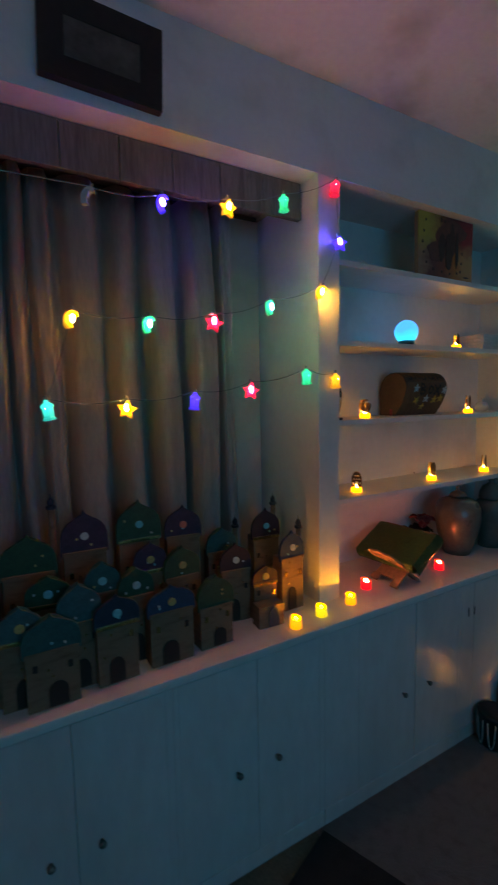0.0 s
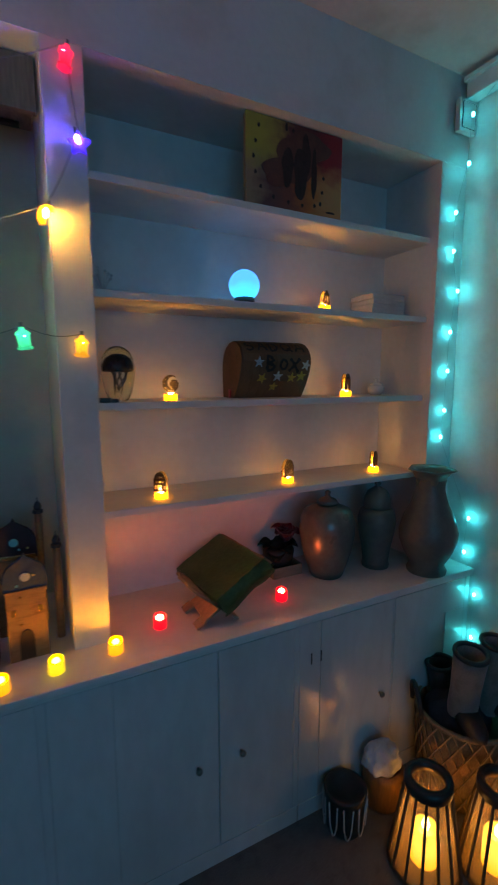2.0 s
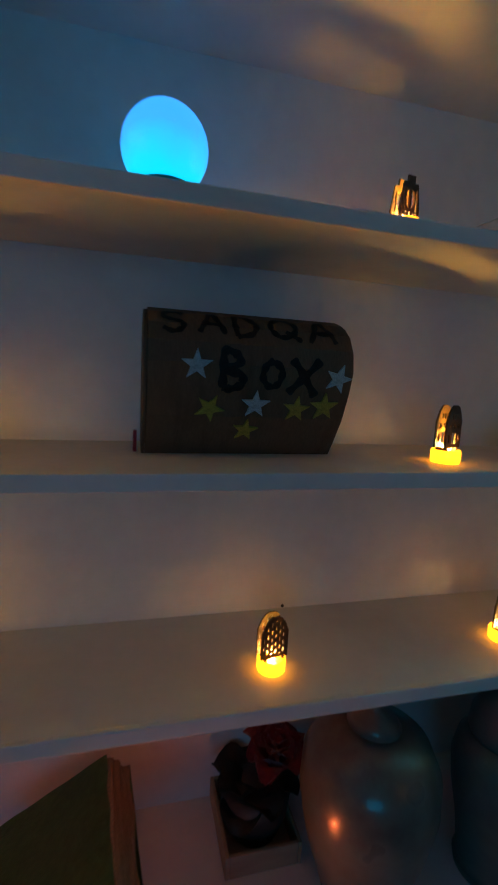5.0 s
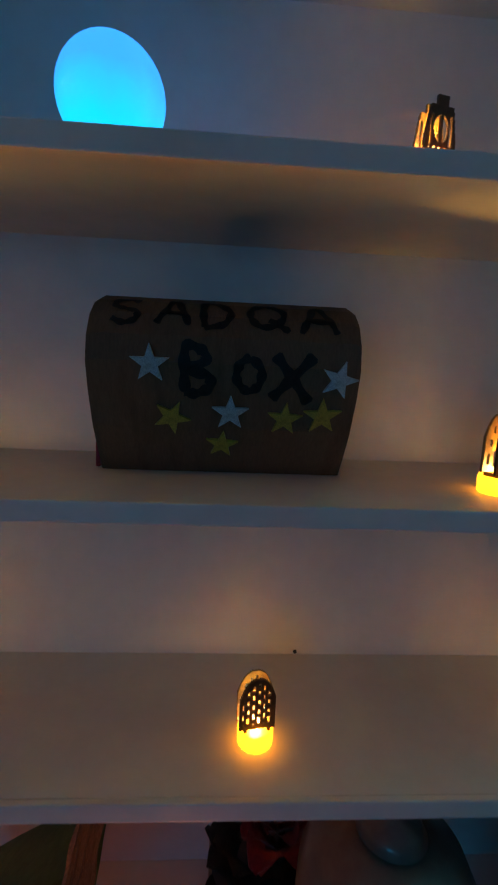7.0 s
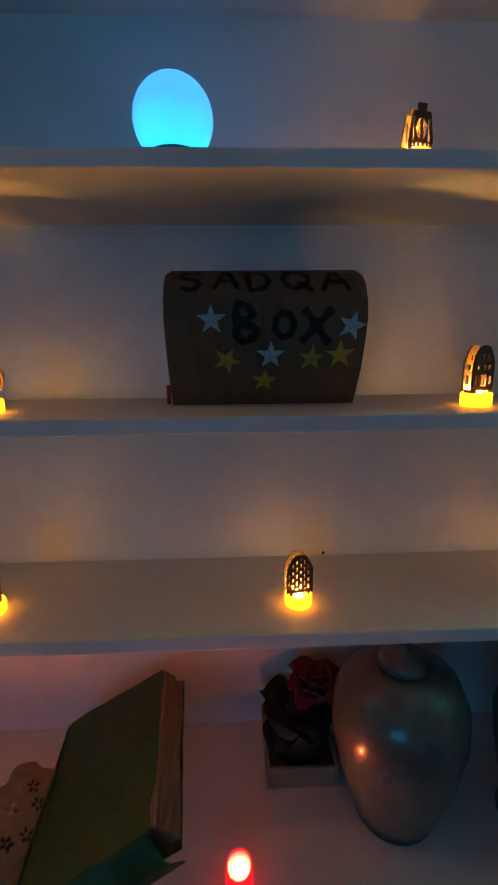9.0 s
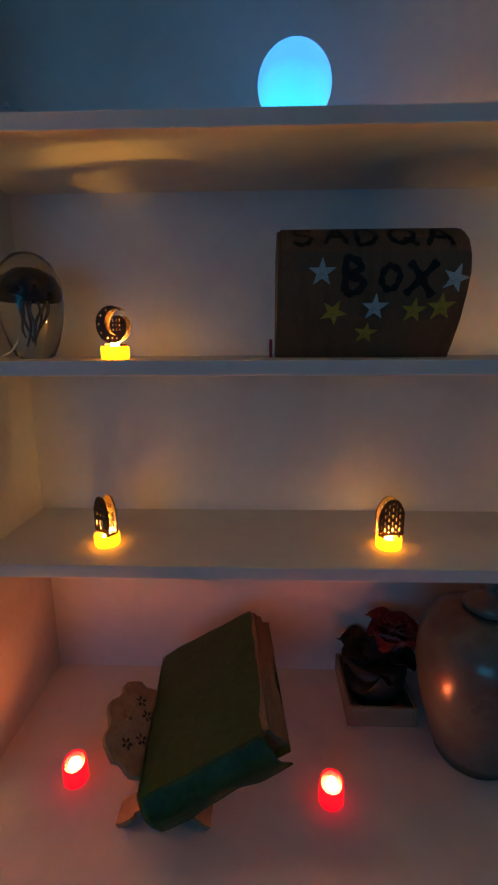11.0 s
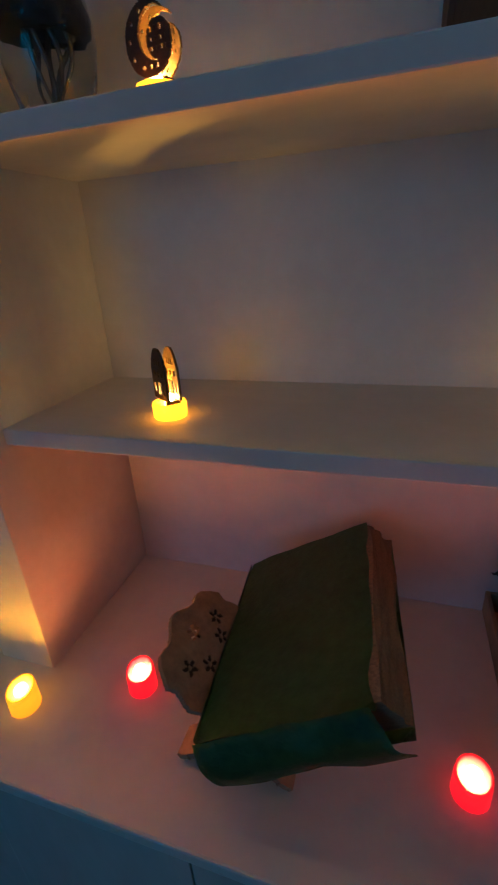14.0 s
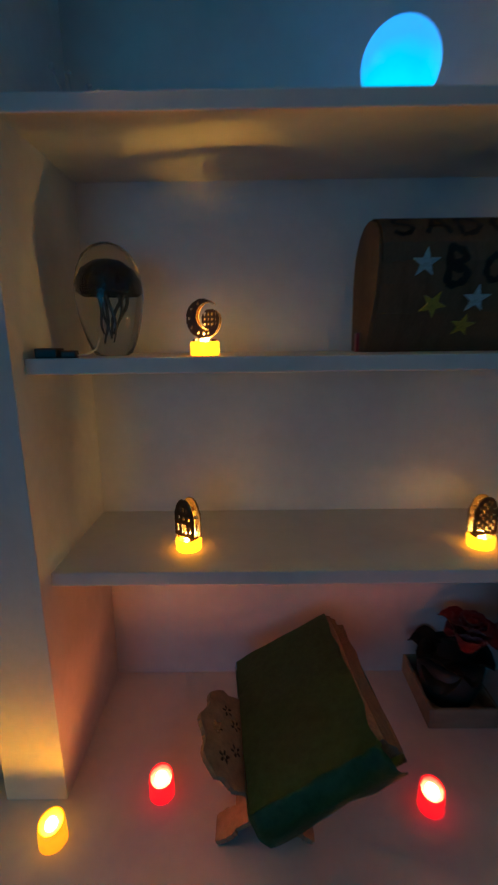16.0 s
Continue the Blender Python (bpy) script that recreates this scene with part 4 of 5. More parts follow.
tray = thing("wooden_tray", "small pale wooden tray on the worktop", "tray", m=pose(0.603, 0.178, W))
part("base", boxed((-0.055, -0.06, 0.0), (0.046, 0.06, 0.006), 0.001), TRAYWOOD, tray)
part("front", boxed((-0.055, -0.066, 0.0), (0.046, -0.0605, 0.036), 0.001), TRAYWOOD, tray)
part("rear", boxed((-0.055, 0.0605, 0.0), (0.046, 0.066, 0.036), 0.001), TRAYWOOD, tray)
part("side", boxed((-0.061, -0.066, 0.0), (-0.0555, 0.066, 0.036), 0.001), TRAYWOOD, tray)
part("side", boxed((0.0465, -0.066, 0.0), (0.052, 0.066, 0.036), 0.001), TRAYWOOD, tray)
bloom = thing("cloth_flower", "dark red cloth flower with black leaves in the tray", "flower", m=pose(0.600, 0.180, W + 0.006) @ Matrix.Scale(1.3, 4))
rf = random.Random(11)
part("pot", lathe(bmesh.new(), [(0.0, 0.0), (0.030, 0.0), (0.040, 0.030), (0.042, 0.055), (0.034, 0.060), (0.0, 0.060)], 24), DARKLEATHER, bloom, smooth=True)


def leaf(length, width, material, name, m):
    """A broad cupped petal, round at its tip, with a curled rim."""
    bm = bmesh.new()
    rows = []
    for i in range(9):
        q = i / 8
        w = width * max(0.12, math.sin(math.pi * min(0.96, 0.10 + 0.86 * q))) ** 0.55
        lift = 0.55 * length * math.sin(1.9 * q) - 0.10 * length * max(0, q - 0.8) * 5
        rows.append([bm.verts.new((s * w, length * q, lift + 0.5 * s * s * w + 0.0015 * math.sin(9 * s + 7 * q))) for s in (-1, -0.6, -0.2, 0.2, 0.6, 1)])
    for a, b in zip(rows, rows[1:]):
        for i in range(5):
            bm.faces.new((a[i], a[i + 1], b[i + 1], b[i]))
    bmesh.ops.solidify(bm, geom=bm.faces[:], thickness=0.0012)
    p = part(name, bm, material, bloom, smooth=True)
    p.matrix_basis = m


for i in range(9):
    leaf(rf.uniform(0.042, 0.055), 0.024, DARKLEAF, "leaf", pose(rf.uniform(-0.01, 0.01), rf.uniform(-0.01, 0.01), 0.040, rf.uniform(-30, 10), 0, i * 40 + rf.uniform(-10, 10)))
for ring, (count, length, tilt) in enumerate(((7, 0.046, 8), (6, 0.038, 32), (4, 0.030, 55))):
    for i in range(count):
        leaf(length * rf.uniform(0.9, 1.1), 0.44 * length, REDCLOTH, "petal", pose(0.022, -0.004, 0.070 + 0.006 * ring, tilt + rf.uniform(-8, 8), 0, i * 360 / count + 25 * ring + rf.uniform(-8, 8)))

# ---- book on its folding stand ----
stand = thing("book_stand", "folding carved wooden book stand on the worktop", "stand", m=pose(0.0, 0.0, W))


def stand_board(name, foot, tip, y0, y1):
    """A board with a scalloped top end, pierced, from its foot to its tip in x and z."""
    length = math.hypot(tip[0] - foot[0], tip[1] - foot[1])
    half = (y1 - y0) / 2

    def keep(u, v):
        if v < 0.030:
            return abs(abs(u) - half * 0.72) < half * 0.28 - 0.15 * abs(v - 0.015)
        edge = half - (0.006 * (0.5 + 0.5 * math.cos(v * 170)) if v > length * 0.5 else 0.006)
        crown = length - 0.030 * (abs(u) / half) ** 2.4 - 0.0045 * (1 - math.cos(u * 125))
        holes = False
        for cu, cv, turn in ((0.0, length - 0.030, 0.3), (-0.036, length - 0.044, 1.2), (0.036, length - 0.044, 2.0), (-0.018, length - 0.062, 0.7), (0.020, length - 0.060, 1.6)):
            d, a = math.hypot(u - cu, v - cv), math.atan2(v - cv, u - cu)
            holes = holes or 0.0022 < d < 0.0095 * abs(math.cos(2.5 * (a + turn))) ** 0.7
        return abs(u) < edge and v < crown and not holes

    def core(u, v):
        return length * 0.5 < v < length - 0.034 and abs(u) < half - 0.012

    bm = pierced(keep, -half - 0.002, half + 0.002, 0.0, length + 0.002, 0.0014, 0.007)
    p = part(name, bm, REHAL, stand)
    # Added dark sheet: its colour gives the pierced holes their shade.
    part("hole_shade_sheet", pierced(core, -half, half, 0.0, length, 0.004, 0.004), DARKHOLE, p, "dark sheet added to shade the carved holes")
    slope = math.atan2(tip[1] - foot[1], tip[0] - foot[0])
    # local x runs along the stand's depth, local z up the board
    up = Vector((math.cos(slope), 0, math.sin(slope)))
    along = Vector((0, 1, 0))
    out = up.cross(along)
    m = Matrix((along, out, up)).transposed().to_4x4()
    m.translation = (foot[0], (y0 + y1) / 2, foot[1])
    p.matrix_basis = m
    return p


stand_board("board", (0.211, 0.003), (0.392, 0.113), -0.060, 0.072)
stand_board("board", (0.332, 0.003), (0.186, 0.127), -0.060, 0.080)

book = thing("large_book", "thick green cloth-covered book lying on its stand", "book")
# cover frame: u across the slope, v into the depth, n out of the cover
origin = Vector((0.2565, -0.087, W + 0.0915))
u_ = Vector((0.1445, 0.015, 0.080))
v_ = Vector((-0.0175, 0.251, -0.001))
n_ = u_.cross(v_).normalized()
U, V = u_.length, v_.length
u_.normalize()
v_ = n_.cross(u_)
M = Matrix((u_, v_, n_)).transposed().to_4x4()
M.translation = origin
book.matrix_basis = M
TH = 0.040
rk = random.Random(21)
bm = bmesh.new()
box(bm, (0.006, 0.004, -TH + 0.005), (U + 0.004, V - 0.003, -0.004))
bmesh.ops.subdivide_edges(bm, edges=bm.edges[:], cuts=6, use_grid_fill=True)
for p in bm.verts:
    if p.co.x > U + 0.002:
        p.co.x += 0.015 * min(1, -p.co.z / TH) + 0.006 * noise.noise(Vector((1.0, p.co.y * 30, p.co.z * 220)))
part("page_block", bm, PAPER, book, "yellowed uneven page edges")


def cover_sheet(z, thick, grow, sag, name):
    bm = bmesh.new()
    nu, nv = 14, 22
    grid = []
    for i in range(nu + 1):
        row = []
        for j in range(nv + 1):
            x, y = -0.004 + (U + 0.006 + grow) * i / nu, -0.003 + (V + 0.006) * j / nv
            w = 0.0030 * noise.noise(Vector((x * 24, y * 18, z * 50))) - sag * max(0, i / nu - 0.75) ** 2 * 16 * 0.004
            row.append(bm.verts.new((x, y, z + w)))
        grid.append(row)
    for i in range(nu):
        for j in range(nv):
            bm.faces.new((grid[i][j], grid[i + 1][j], grid[i + 1][j + 1], grid[i][j + 1]))
    bmesh.ops.solidify(bm, geom=bm.faces[:], thickness=thick)
    return part(name, bm, BOOKGREEN, book, smooth=True)


cover_sheet(0.0, 0.0035, 0.0, 1.0, "front_cover")
cover_sheet(-TH, 0.0035, 0.015, 0.2, "rear_cover")
# the cloth wrap that folds down over the near and left edges
bm = bmesh.new()
grid = []
for i in range(23):
    q = i / 22
    row = []
    for j in range(9):
        s = j / 8
        x = -0.005 + (U + 0.004 + 0.012 * s) * q + 0.003 * math.sin(11 * s + 5 * q) * s
        y = -0.004 - 0.012 * math.sin(math.pi * s) + 0.003 * s + 0.003 * noise.noise(Vector((q * 6, s * 3, 2.0)))
        row.append(bm.verts.new((x, y, 0.002 - (TH + 0.021 + 0.003 * math.sin(9 * q)) * s + 0.002 * noise.noise(Vector((q * 5, s * 2, 7.0))))))
    grid.append(row)
for a, b in zip(grid, grid[1:]):
    for j in range(8):
        bm.faces.new((a[j], a[j + 1], b[j + 1], b[j]))
bmesh.ops.solidify(bm, geom=bm.faces[:], thickness=0.003)
part("near_flap", bm, BOOKGREEN, book, smooth=True)
bm = bmesh.new()
grid = []
for i in range(19):
    q = i / 18
    grid.append([bm.verts.new((-0.005 - 0.006 * math.sin(math.pi * j / 6), V * q, 0.002 - (TH + 0.003) * j / 6)) for j in range(7)])
for a, b in zip(grid, grid[1:]):
    for j in range(6):
        bm.faces.new((a[j], a[j + 1], b[j + 1], b[j]))
bmesh.ops.solidify(bm, geom=bm.faces[:], thickness=0.003)
part("spine", bm, BOOKGREEN, book, smooth=True)

# ---- cardboard houses on the worktop under the window ----
def dome_outline(w, h):
    pts = []
    for i in range(17):
        q = i / 16
        a = math.pi * q
        x = math.cos(a)
        z = math.sin(a) ** 0.8
        bulge = 1.0 + 0.10 * math.sin(2 * a) ** 2
        pts.append((0.5 * w * x * bulge, 0.82 * h * z))
    pts[8] = (0.0, h)
    pts[7] = (0.05 * w, 0.86 * h)
    pts[9] = (-0.05 * w, 0.86 * h)
    return [(0.5 * w, -0.012)] + pts + [(-0.5 * w, -0.012)]


def house(x, y, w, h, dome_h, dome, badge, yaw, seed, doors=True, depth=0.055):
    r = random.Random(seed)
    t = thing("cardboard_house", "small handmade cardboard house with a painted " + {"lightteal": "light teal"}.get(dome, dome) + " dome front", "model house", "cardboard houses under the window", m=pose(x, y, W, 0, 0, yaw))
    bm = boxed((-w / 2, 0.0, 0.0), (w / 2, depth, h), 0.0012)
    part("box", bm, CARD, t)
    bm = bmesh.new()
    slab(bm, dome_outline(w * 1.12, dome_h), 0.010)
    bmesh.ops.bevel(bm, geom=bm.edges[:], offset=0.0012, segments=1, affect="EDGES")
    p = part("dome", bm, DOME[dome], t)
    p.matrix_basis = pose(0, 0.006, h + 0.002)
    if dome in ("lightteal", "teal", "green"):
        bm = lathe(bmesh.new(), [(w * 0.46, 0.0), (w * 0.50, dome_h * 0.2), (w * 0.42, dome_h * 0.5), (w * 0.2, dome_h * 0.78), (0.0, dome_h * 0.9)], 20)
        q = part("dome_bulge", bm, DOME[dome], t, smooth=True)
        q.matrix_basis = Matrix.Translation((0, 0.6 * depth, h + 0.0005)) @ Matrix.Diagonal((1, depth * 0.75 / w, 1, 1))
    if badge:
        bm = lathe(bmesh.new(), [(0.0, 0.0), (0.0105, 0.0), (0.0105, 0.0018), (0.0, 0.0018)], 20)
        lathe(bm, [(0.0035, 0.0018), (0.0035, 0.0028), (0.0065, 0.0028), (0.0065, 0.0018), (0.0035, 0.0018)], 16)
        b = part("badge", bm, BADGE[badge], t, "round sticker badge")
        b.matrix_basis = pose(0, -0.0015, h + dome_h * 0.36, 90, 0, 0)
    bm = boxed((-w / 2 - 0.002, -0.0024, h - 0.010), (w / 2 + 0.002, -0.0002, h - 0.001), 0.0006)
    part("band", bm, GOLDFOIL if seed % 3 == 0 else CARD, t, "thin trim band")
    for k in range(2):
        bm = boxed((w / 2 + 0.0002, depth * (0.2 + 0.4 * k), h * 0.55), (w / 2 + 0.0022, depth * (0.38 + 0.4 * k), h * 0.75), 0.0005)
        part("side_window", bm, DARKHOLE, t, "small dark side window")
    # Bright dots added as glints on the dome and the front.
    for k in range(4):
        dot = lathe(bmesh.new(), [(0.0, 0.0), (0.0034, 0.0), (0.0030, 0.0012), (0.0, 0.0014)], 6)
        on_dome = k < 2
        zz = h + dome_h * r.uniform(0.08, 0.5) if on_dome else h * r.uniform(0.45, 0.9)
        part("glint_dot", dot, BADGE[r.choice(("pale", "cyan", "gold"))] if on_dome else GOLDFOIL, t, "small bright dot added as a glint").matrix_basis = pose(r.uniform(-0.36, 0.36) * w, -0.0006 if on_dome else -0.0004, zz, 90, 0, 0)
    if doors:
        # Doorway recess drawn as a raised plate; its shade is in the colour.
        dw, dh = w * 0.19, h * 0.42
        out = [(dw * math.cos(a), dh * 0.62 + dh * 0.38 * math.sin(a)) for a in np.linspace(0, math.pi, 9)] + [(-dw, 0.001), (dw, 0.001)]
        bm = bmesh.new()
        slab(bm, out, 0.003)
        part("door", bm, DARKHOLE, t, "arched plate with doorway shade in its colour").matrix_basis = pose(r.uniform(-0.1, 0.1) * w, -0.0022, 0.004)
        for s in (-1, 1):
            if r.random() < 0.75:
                bm = boxed((-0.005, -0.0015, -0.008), (0.005, 0.0015, 0.008), 0.0006)
                part("window", bm, GOLDFOIL if r.random() < 0.6 else DARKHOLE, t, "small foil window").matrix_basis = pose(s * w * 0.33, -0.0022, h * r.uniform(0.66, 0.8))
    return t


HOUSES = [(-0.962, -0.055, 0.085, 0.160, 0.075, "lightteal", "gold"), (-0.902, -0.083, 0.110, 0.135, 0.080, "teal", None), (-0.836, -0.045, 0.092, 0.165, 0.095, "lightteal", None),
          (-0.755, -0.068, 0.098, 0.150, 0.068, "navy", "cyan"), (-0.615, -0.060, 0.115, 0.142, 0.065, "blue", "gold"), (-0.484, -0.050, 0.098, 0.118, 0.085, "green", None),
          (-0.895, 0.022, 0.095, 0.195, 0.070, "green", "cyan"), (-0.770, 0.012, 0.080, 0.200, 0.080, "teal", "cyan"), (-0.690, -0.008, 0.085, 0.180, 0.075, "green", "pale"),
          (-0.632, 0.055, 0.085, 0.215, 0.080, "purple", "gold"), (-0.545, 0.040, 0.098, 0.185, 0.085, "green", "gold"), (-0.372, 0.045, 0.090, 0.165, 0.080, "plum", "pale"),
          (-0.288, 0.012, 0.078, 0.118, 0.050, "plum", "gold"), (-0.930, 0.105, 0.120, 0.250, 0.100, "green", None), (-0.790, 0.122, 0.110, 0.280, 0.110, "purple", "pale"),
          (-0.642, 0.118, 0.115, 0.290, 0.110, "green", "cyan"), (-0.508, 0.122, 0.100, 0.275, 0.090, "purple", "coral"), (-0.385, 0.112, 0.090, 0.205, 0.075, "teal", None),
          (-0.203, 0.142, 0.095, 0.215, 0.095, "plum", "cyan"), (-0.182, 0.018, 0.085, 0.175, 0.085, "blue", "pale"), (-1.050, -0.030, 0.10, 0.17, 0.08, "purple", "pale"), (-1.060, 0.09, 0.11, 0.24, 0.09, "teal", None)]
rh = random.Random(5)
for i, (x, y, w, h, dh, dome, badge) in enumerate(HOUSES):
    house(x, y - 0.004, w, h, dh, dome, badge, rh.uniform(-9, 3), i, depth=0.050)

low = thing("cardboard_gatehouse", "low cardboard gatehouse with a blue arched door", "model house", m=pose(-0.300, -0.045, W, 0, 0, -4))
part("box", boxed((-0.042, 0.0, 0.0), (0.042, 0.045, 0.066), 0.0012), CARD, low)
bm = bmesh.new()
slab(bm, [(0.016 * math.cos(a), 0.038 + 0.022 * math.sin(a)) for a in np.linspace(0, math.pi, 9)] + [(-0.016, 0.001), (0.016, 0.001)], 0.004)
part("door", bm, DOME["blue"], low, "blue arched card door").matrix_basis = pose(0.006, -0.0025, 0.002)


def minaret(x, y, h, dome):
    t = thing("cardboard_minaret", "thin cardboard tube minaret with a dark painted cap", "model tower", "cardboard minarets under the window", m=pose(x, y, W))
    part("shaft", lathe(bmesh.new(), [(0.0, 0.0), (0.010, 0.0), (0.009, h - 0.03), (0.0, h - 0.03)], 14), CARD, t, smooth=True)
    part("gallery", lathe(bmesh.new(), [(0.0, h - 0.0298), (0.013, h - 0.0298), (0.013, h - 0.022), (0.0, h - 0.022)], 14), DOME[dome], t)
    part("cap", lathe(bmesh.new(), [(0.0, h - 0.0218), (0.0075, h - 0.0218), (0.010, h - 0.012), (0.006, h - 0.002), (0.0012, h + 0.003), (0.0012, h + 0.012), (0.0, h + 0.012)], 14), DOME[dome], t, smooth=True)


minaret(-0.862, 0.185, 0.42, "navy")
minaret(-0.308, 0.165, 0.285, "plum")
minaret(-0.142, 0.190, 0.335, "navy")
minaret(-0.108, 0.085, 0.270, "navy")

# ---- floor: rugs, lanterns, basket and pots ----
rug = structure("rug", boxed((-0.42, -0.30, 0.0), (0.42, 0.30, 0.009), 0.003), BLACKRUG, "black wool rug lying on the carpet", "rug")
rug.matrix_basis = pose(-0.461, -0.571, 0.006, 0, 0, 21.7)
mat_ = structure("floor_mat", boxed((-0.42, -0.10, 0.0), (0.42, 0.10, 0.004), 0.001), OLIVERUG, "olive mat along the foot of the cupboards", "rug")
mat_.matrix_basis = pose(-0.62, -0.222, 0.001, 0, 0, 0)


def lantern(x, y, yaw):
    t = thing("floor_lantern", "conical slatted lantern with a lit pillar candle", "lantern", "slatted lanterns on the floor", m=pose(x, y, 0, 0, 0, yaw))
    r0, r1, h = 0.094, 0.054, 0.262
    part("base", lathe(bmesh.new(), [(0.0, 0.0), (r0 + 0.002, 0.0), (r0 + 0.004, 0.006), (r0, 0.014), (0.0, 0.014)], 36), SLAT, t, smooth=False)
    part("top_ring", lathe(bmesh.new(), [(r1 + 0.007, h - 0.028), (r1 + 0.009, h - 0.012), (r1 + 0.006, h + 0.003), (r1 - 0.010, h + 0.004), (r1 - 0.012, h - 0.012), (r1 - 0.008, h - 0.026), (r1 + 0.007, h - 0.028)], 36), BLACKMETAL, t, "thick black rim", smooth=True)
    bm = lathe(bmesh.new(), [(r0 - 0.006, 0.015), (r1 - 0.004, h - 0.03), (r1 - 0.006, h - 0.03), (r0 - 0.008, 0.015), (r0 - 0.006, 0.015)], 36)
    part("lining", bm, LINING, t, "thin cream translucent lining", smooth=True)
    for i in range(14):
        a = 2 * math.pi * i / 14
        ca, sa = math.cos(a), math.sin(a)
        tube_ = tube(bmesh.new(), [((r0 + 0.001) * ca, (r0 + 0.001) * sa, 0.010), (r1 * ca * 1.06, r1 * sa * 1.06, h - 0.018)], 0.0042, 6)
        part("slat", tube_, SLAT, t)
    bm = lathe(bmesh.new(), [(0.0, 0.015), (0.036, 0.015), (0.037, 0.020), (0.0365, 0.105), (0.032, 0.114), (0.024, 0.108), (0.0, 0.104)], 28, wave=lambda a, k: 1 + 0.02 * math.sin(3 * a + k))
    candle = part("candle", bm, LANTERNCANDLE, t, "glowing amber pillar candle", smooth=True)
    part("flame", lathe(bmesh.new(), [(0.0, 0.1045), (0.009, 0.108), (0.011, 0.120), (0.006, 0.134), (0.0, 0.142)], 12), FLAMEBIG, candle, smooth=True)
    return t


lantern(0.742, -0.372, 12)
lantern(0.900, -0.475, 40)

basket = thing("rope_basket", "round jute rope basket with open diamond weave", "basket", m=pose(1.045, -0.248, 0))
RB, HB = 0.145, 0.275
liner = lathe(bmesh.new(), [(0.0, 0.004), (RB - 0.02, 0.004), (RB - 0.008, HB - 0.01), (RB - 0.012, HB - 0.01), (RB - 0.024, 0.010), (0.0, 0.010)], 40)
part("liner", liner, ROPE, basket, smooth=True)
for i in range(22):
    for s in (-1, 1):
        pts = []
        for k in range(11):
            q = k / 10
            a = 2 * math.pi * i / 22 + s * q * 1.0
            r = RB - 0.014 + 0.014 * q + 0.003 * s
            pts.append((r * math.cos(a), r * math.sin(a), 0.006 + (HB - 0.012) * q))
        part("strand", tube(bmesh.new(), pts, 0.0032, 5), ROPE, basket)
part("rim", tube(bmesh.new(), [((RB) * math.cos(a), RB * math.sin(a), HB - 0.004) for a in np.linspace(0, 2 * math.pi, 40, endpoint=False)], 0.0075, 8, closed=True), ROPE, basket, smooth=True)
for yaw in (150, -20):
    pts = [(RB + 0.004 + 0.012 * math.sin(math.pi * q), 0.045 * math.cos(math.pi * q), HB - 0.01 + 0.085 * math.sin(math.pi * q)) for q in np.linspace(0, 1, 16)]
    p = part("handle", tube(bmesh.new(), pts, 0.0075, 8), DARKLEATHER, basket, "dark looped handle", smooth=True)
    p.matrix_basis = pose(0, 0, 0, 0, 0, yaw)


def boot(x, y, z, rx, rz, material, size=1.0):
    t = thing("boot", "soft upturned boot with a dark cuff in the basket", "boot", "boots in the basket", m=pose(x, y, z, rx, 0, rz) @ Matrix.Scale(size, 4))
    prof_ = [(0.0, 0.0), (0.038, 0.002), (0.044, 0.02), (0.042, 0.10), (0.045, 0.19), (0.048, 0.235), (0.042, 0.235), (0.039, 0.19), (0.036, 0.08), (0.0, 0.06)]
    part("shaft", lathe(bmesh.new(), prof_, 28, wave=lambda a, k: 1 + 0.05 * math.sin(2 * a + 0.6 * k)), material, t, smooth=True)
    part("cuff", tube(bmesh.new(), [(0.046 * math.cos(a), 0.046 * math.sin(a), 0.236) for a in np.linspace(0, 2 * math.pi, 28, endpoint=False)], 0.0075, 8, closed=True), DARKLEATHER, t, "dark padded cuff", smooth=True)
    toe = lathe(bmesh.new(), [(0.0, -0.030), (0.030, -0.024), (0.042, 0.0), (0.034, 0.024), (0.0, 0.034)], 20)
    bmesh.ops.transform(toe, matrix=Matrix.Translation((0, -0.055, 0.028)) @ Matrix.Diagonal((0.95, 1.7, 0.85, 1)), verts=toe.verts[:])
    part("foot", toe, DARKLEATHER, t, smooth=True)


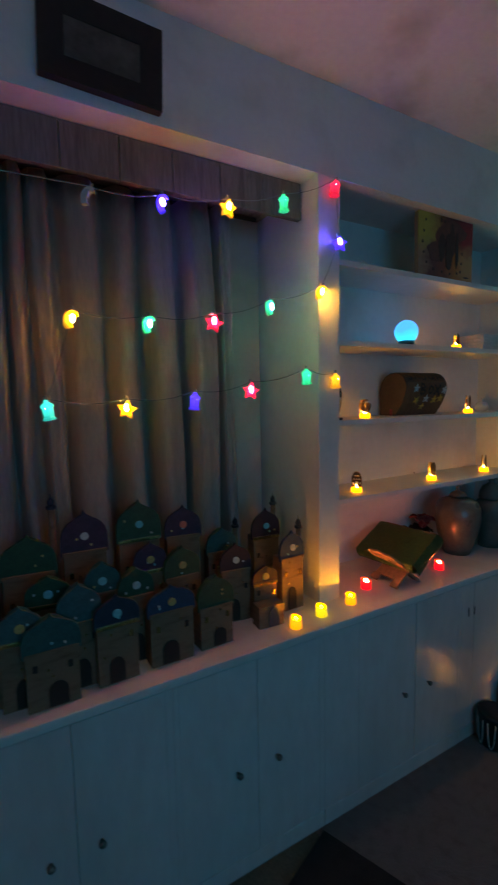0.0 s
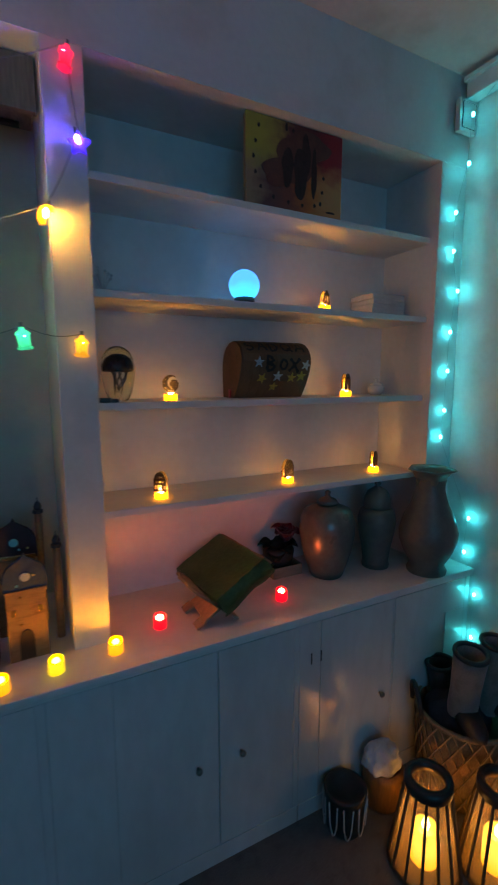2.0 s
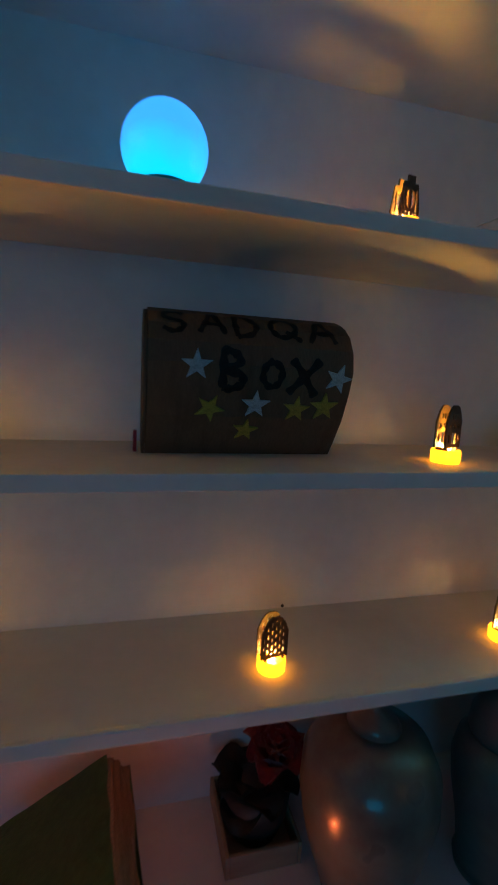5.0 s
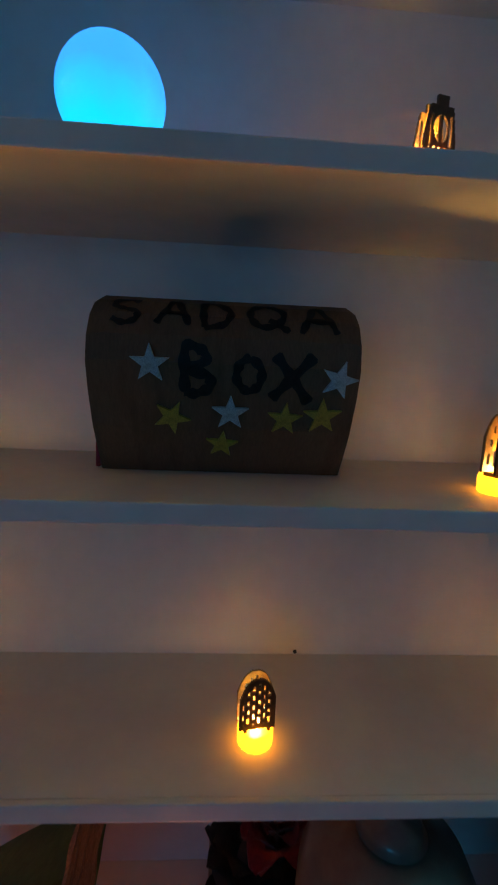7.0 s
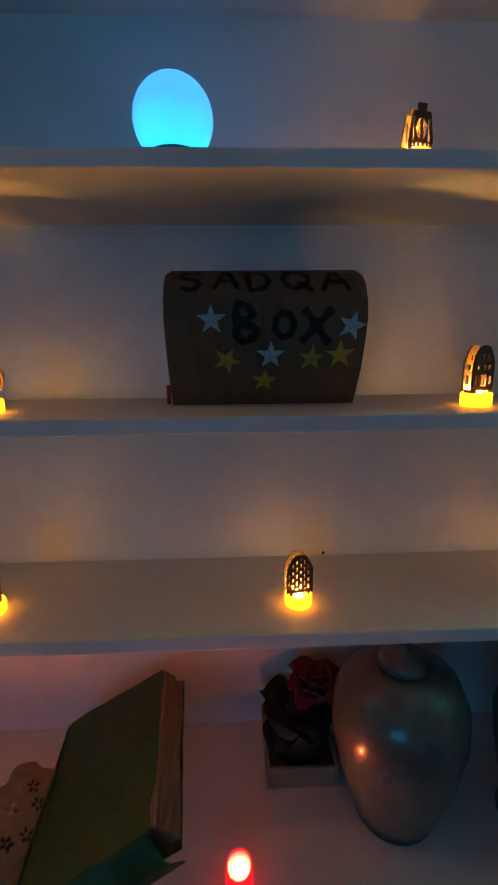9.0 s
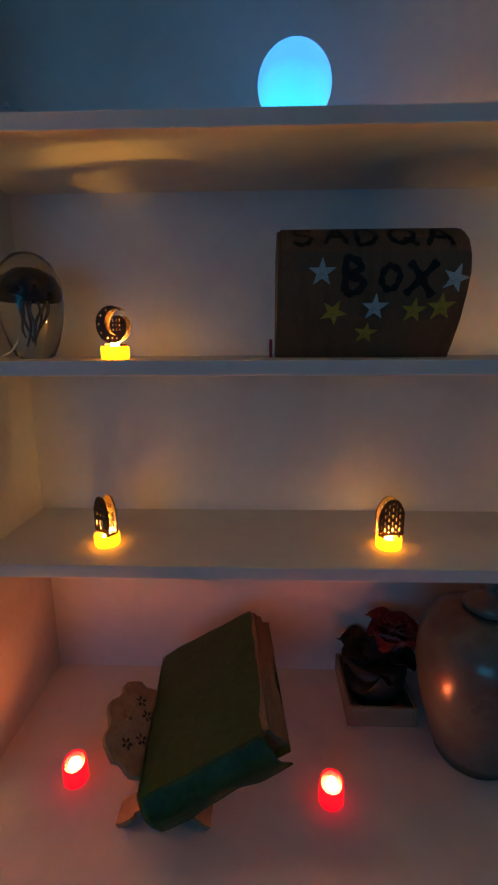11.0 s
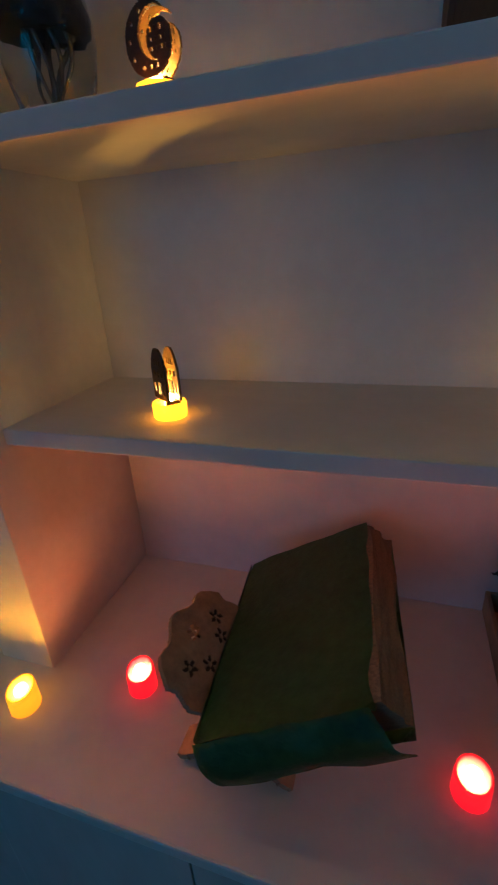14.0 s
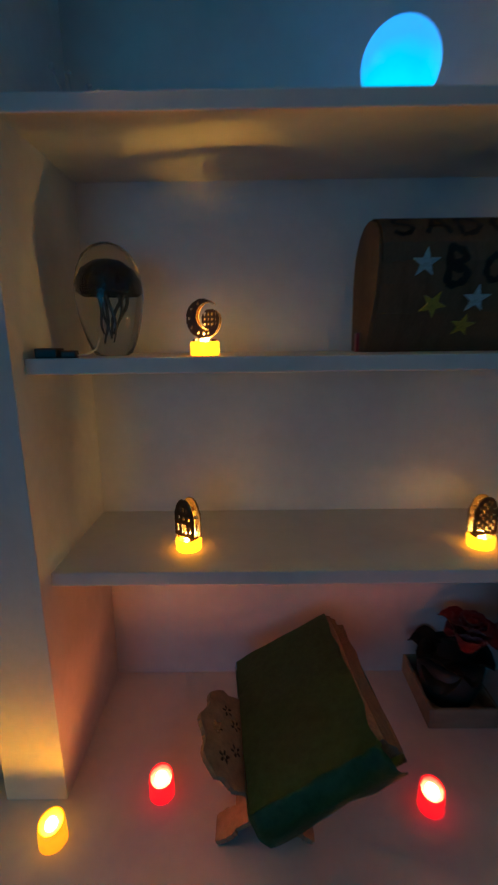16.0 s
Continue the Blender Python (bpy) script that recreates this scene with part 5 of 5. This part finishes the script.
boot(1.012, -0.262, 0.262, 8, -25, GREYFELT)
boot(1.118, -0.275, 0.258, 4, 20, GREYFELT)
boot(1.065, -0.170, 0.150, -8, 60, DARKLEATHER, 0.95)
bag = thing("fabric_bundle", "dark navy fabric bundle stuffed in the basket", "bundle", m=pose(1.040, -0.225, 0.225))
bm = bmesh.new()
bmesh.ops.create_icosphere(bm, subdivisions=4, radius=0.1)
for p in bm.verts:
    q = p.co.normalized()
    p.co = Vector((q.x * 0.105, q.y * 0.095, q.z * 0.085)) * (1 + 0.18 * noise.noise(q * 2.6) + 0.07 * noise.noise(q * 7))
part("cloth", bm, NAVY, bag, smooth=True)

bucket = thing("planter", "small dark round planter with pale wire loops", "planter", m=pose(0.615, -0.188, 0))
part("body", lathe(bmesh.new(), [(0.0, 0.0), (0.050, 0.0), (0.054, 0.008), (0.060, 0.118), (0.064, 0.128), (0.056, 0.130), (0.052, 0.112), (0.0, 0.100)], 32), DARKLEATHER, bucket, smooth=True)
for i in range(9):
    a0 = 2 * math.pi * i / 9
    pts = []
    for k in range(13):
        q = k / 12
        a = a0 + 0.42 * (q - 0.5)
        zz = 0.112 - 0.100 * math.sin(math.pi * q) ** 0.35
        r = 0.0565 + 0.006 * zz / 0.12 + 0.0035
        pts.append((r * math.cos(a), r * math.sin(a), zz))
    part("wire_loop", tube(bmesh.new(), pts, 0.0018, 5), CABLEWHITE, bucket, "pale wire loop", smooth=True)
crock = thing("wooden_pot", "amber wooden pot on the floor", "pot", m=pose(0.772, -0.178, 0))
part("body", lathe(bmesh.new(), [(0.0, 0.0), (0.052, 0.0), (0.058, 0.010), (0.062, 0.100), (0.060, 0.128), (0.053, 0.128), (0.052, 0.02), (0.0, 0.018)], 32), AMBERWOOD, crock, smooth=True)
cloth = thing("cotton_bundle", "crumpled white cotton cloth stuffed in the pot", "cloth", m=pose(0.766, -0.180, 0.150))
bm = bmesh.new()
bmesh.ops.create_icosphere(bm, subdivisions=4, radius=0.1)
for p in bm.verts:
    q = p.co.normalized()
    p.co = Vector((q.x * 0.060, q.y * 0.050, q.z * 0.048)) * (1 + 0.22 * noise.noise(q * 2.2) + 0.12 * noise.noise(q * 5.0))
part("cloth", bm, WHITECLOTH, cloth, smooth=True)
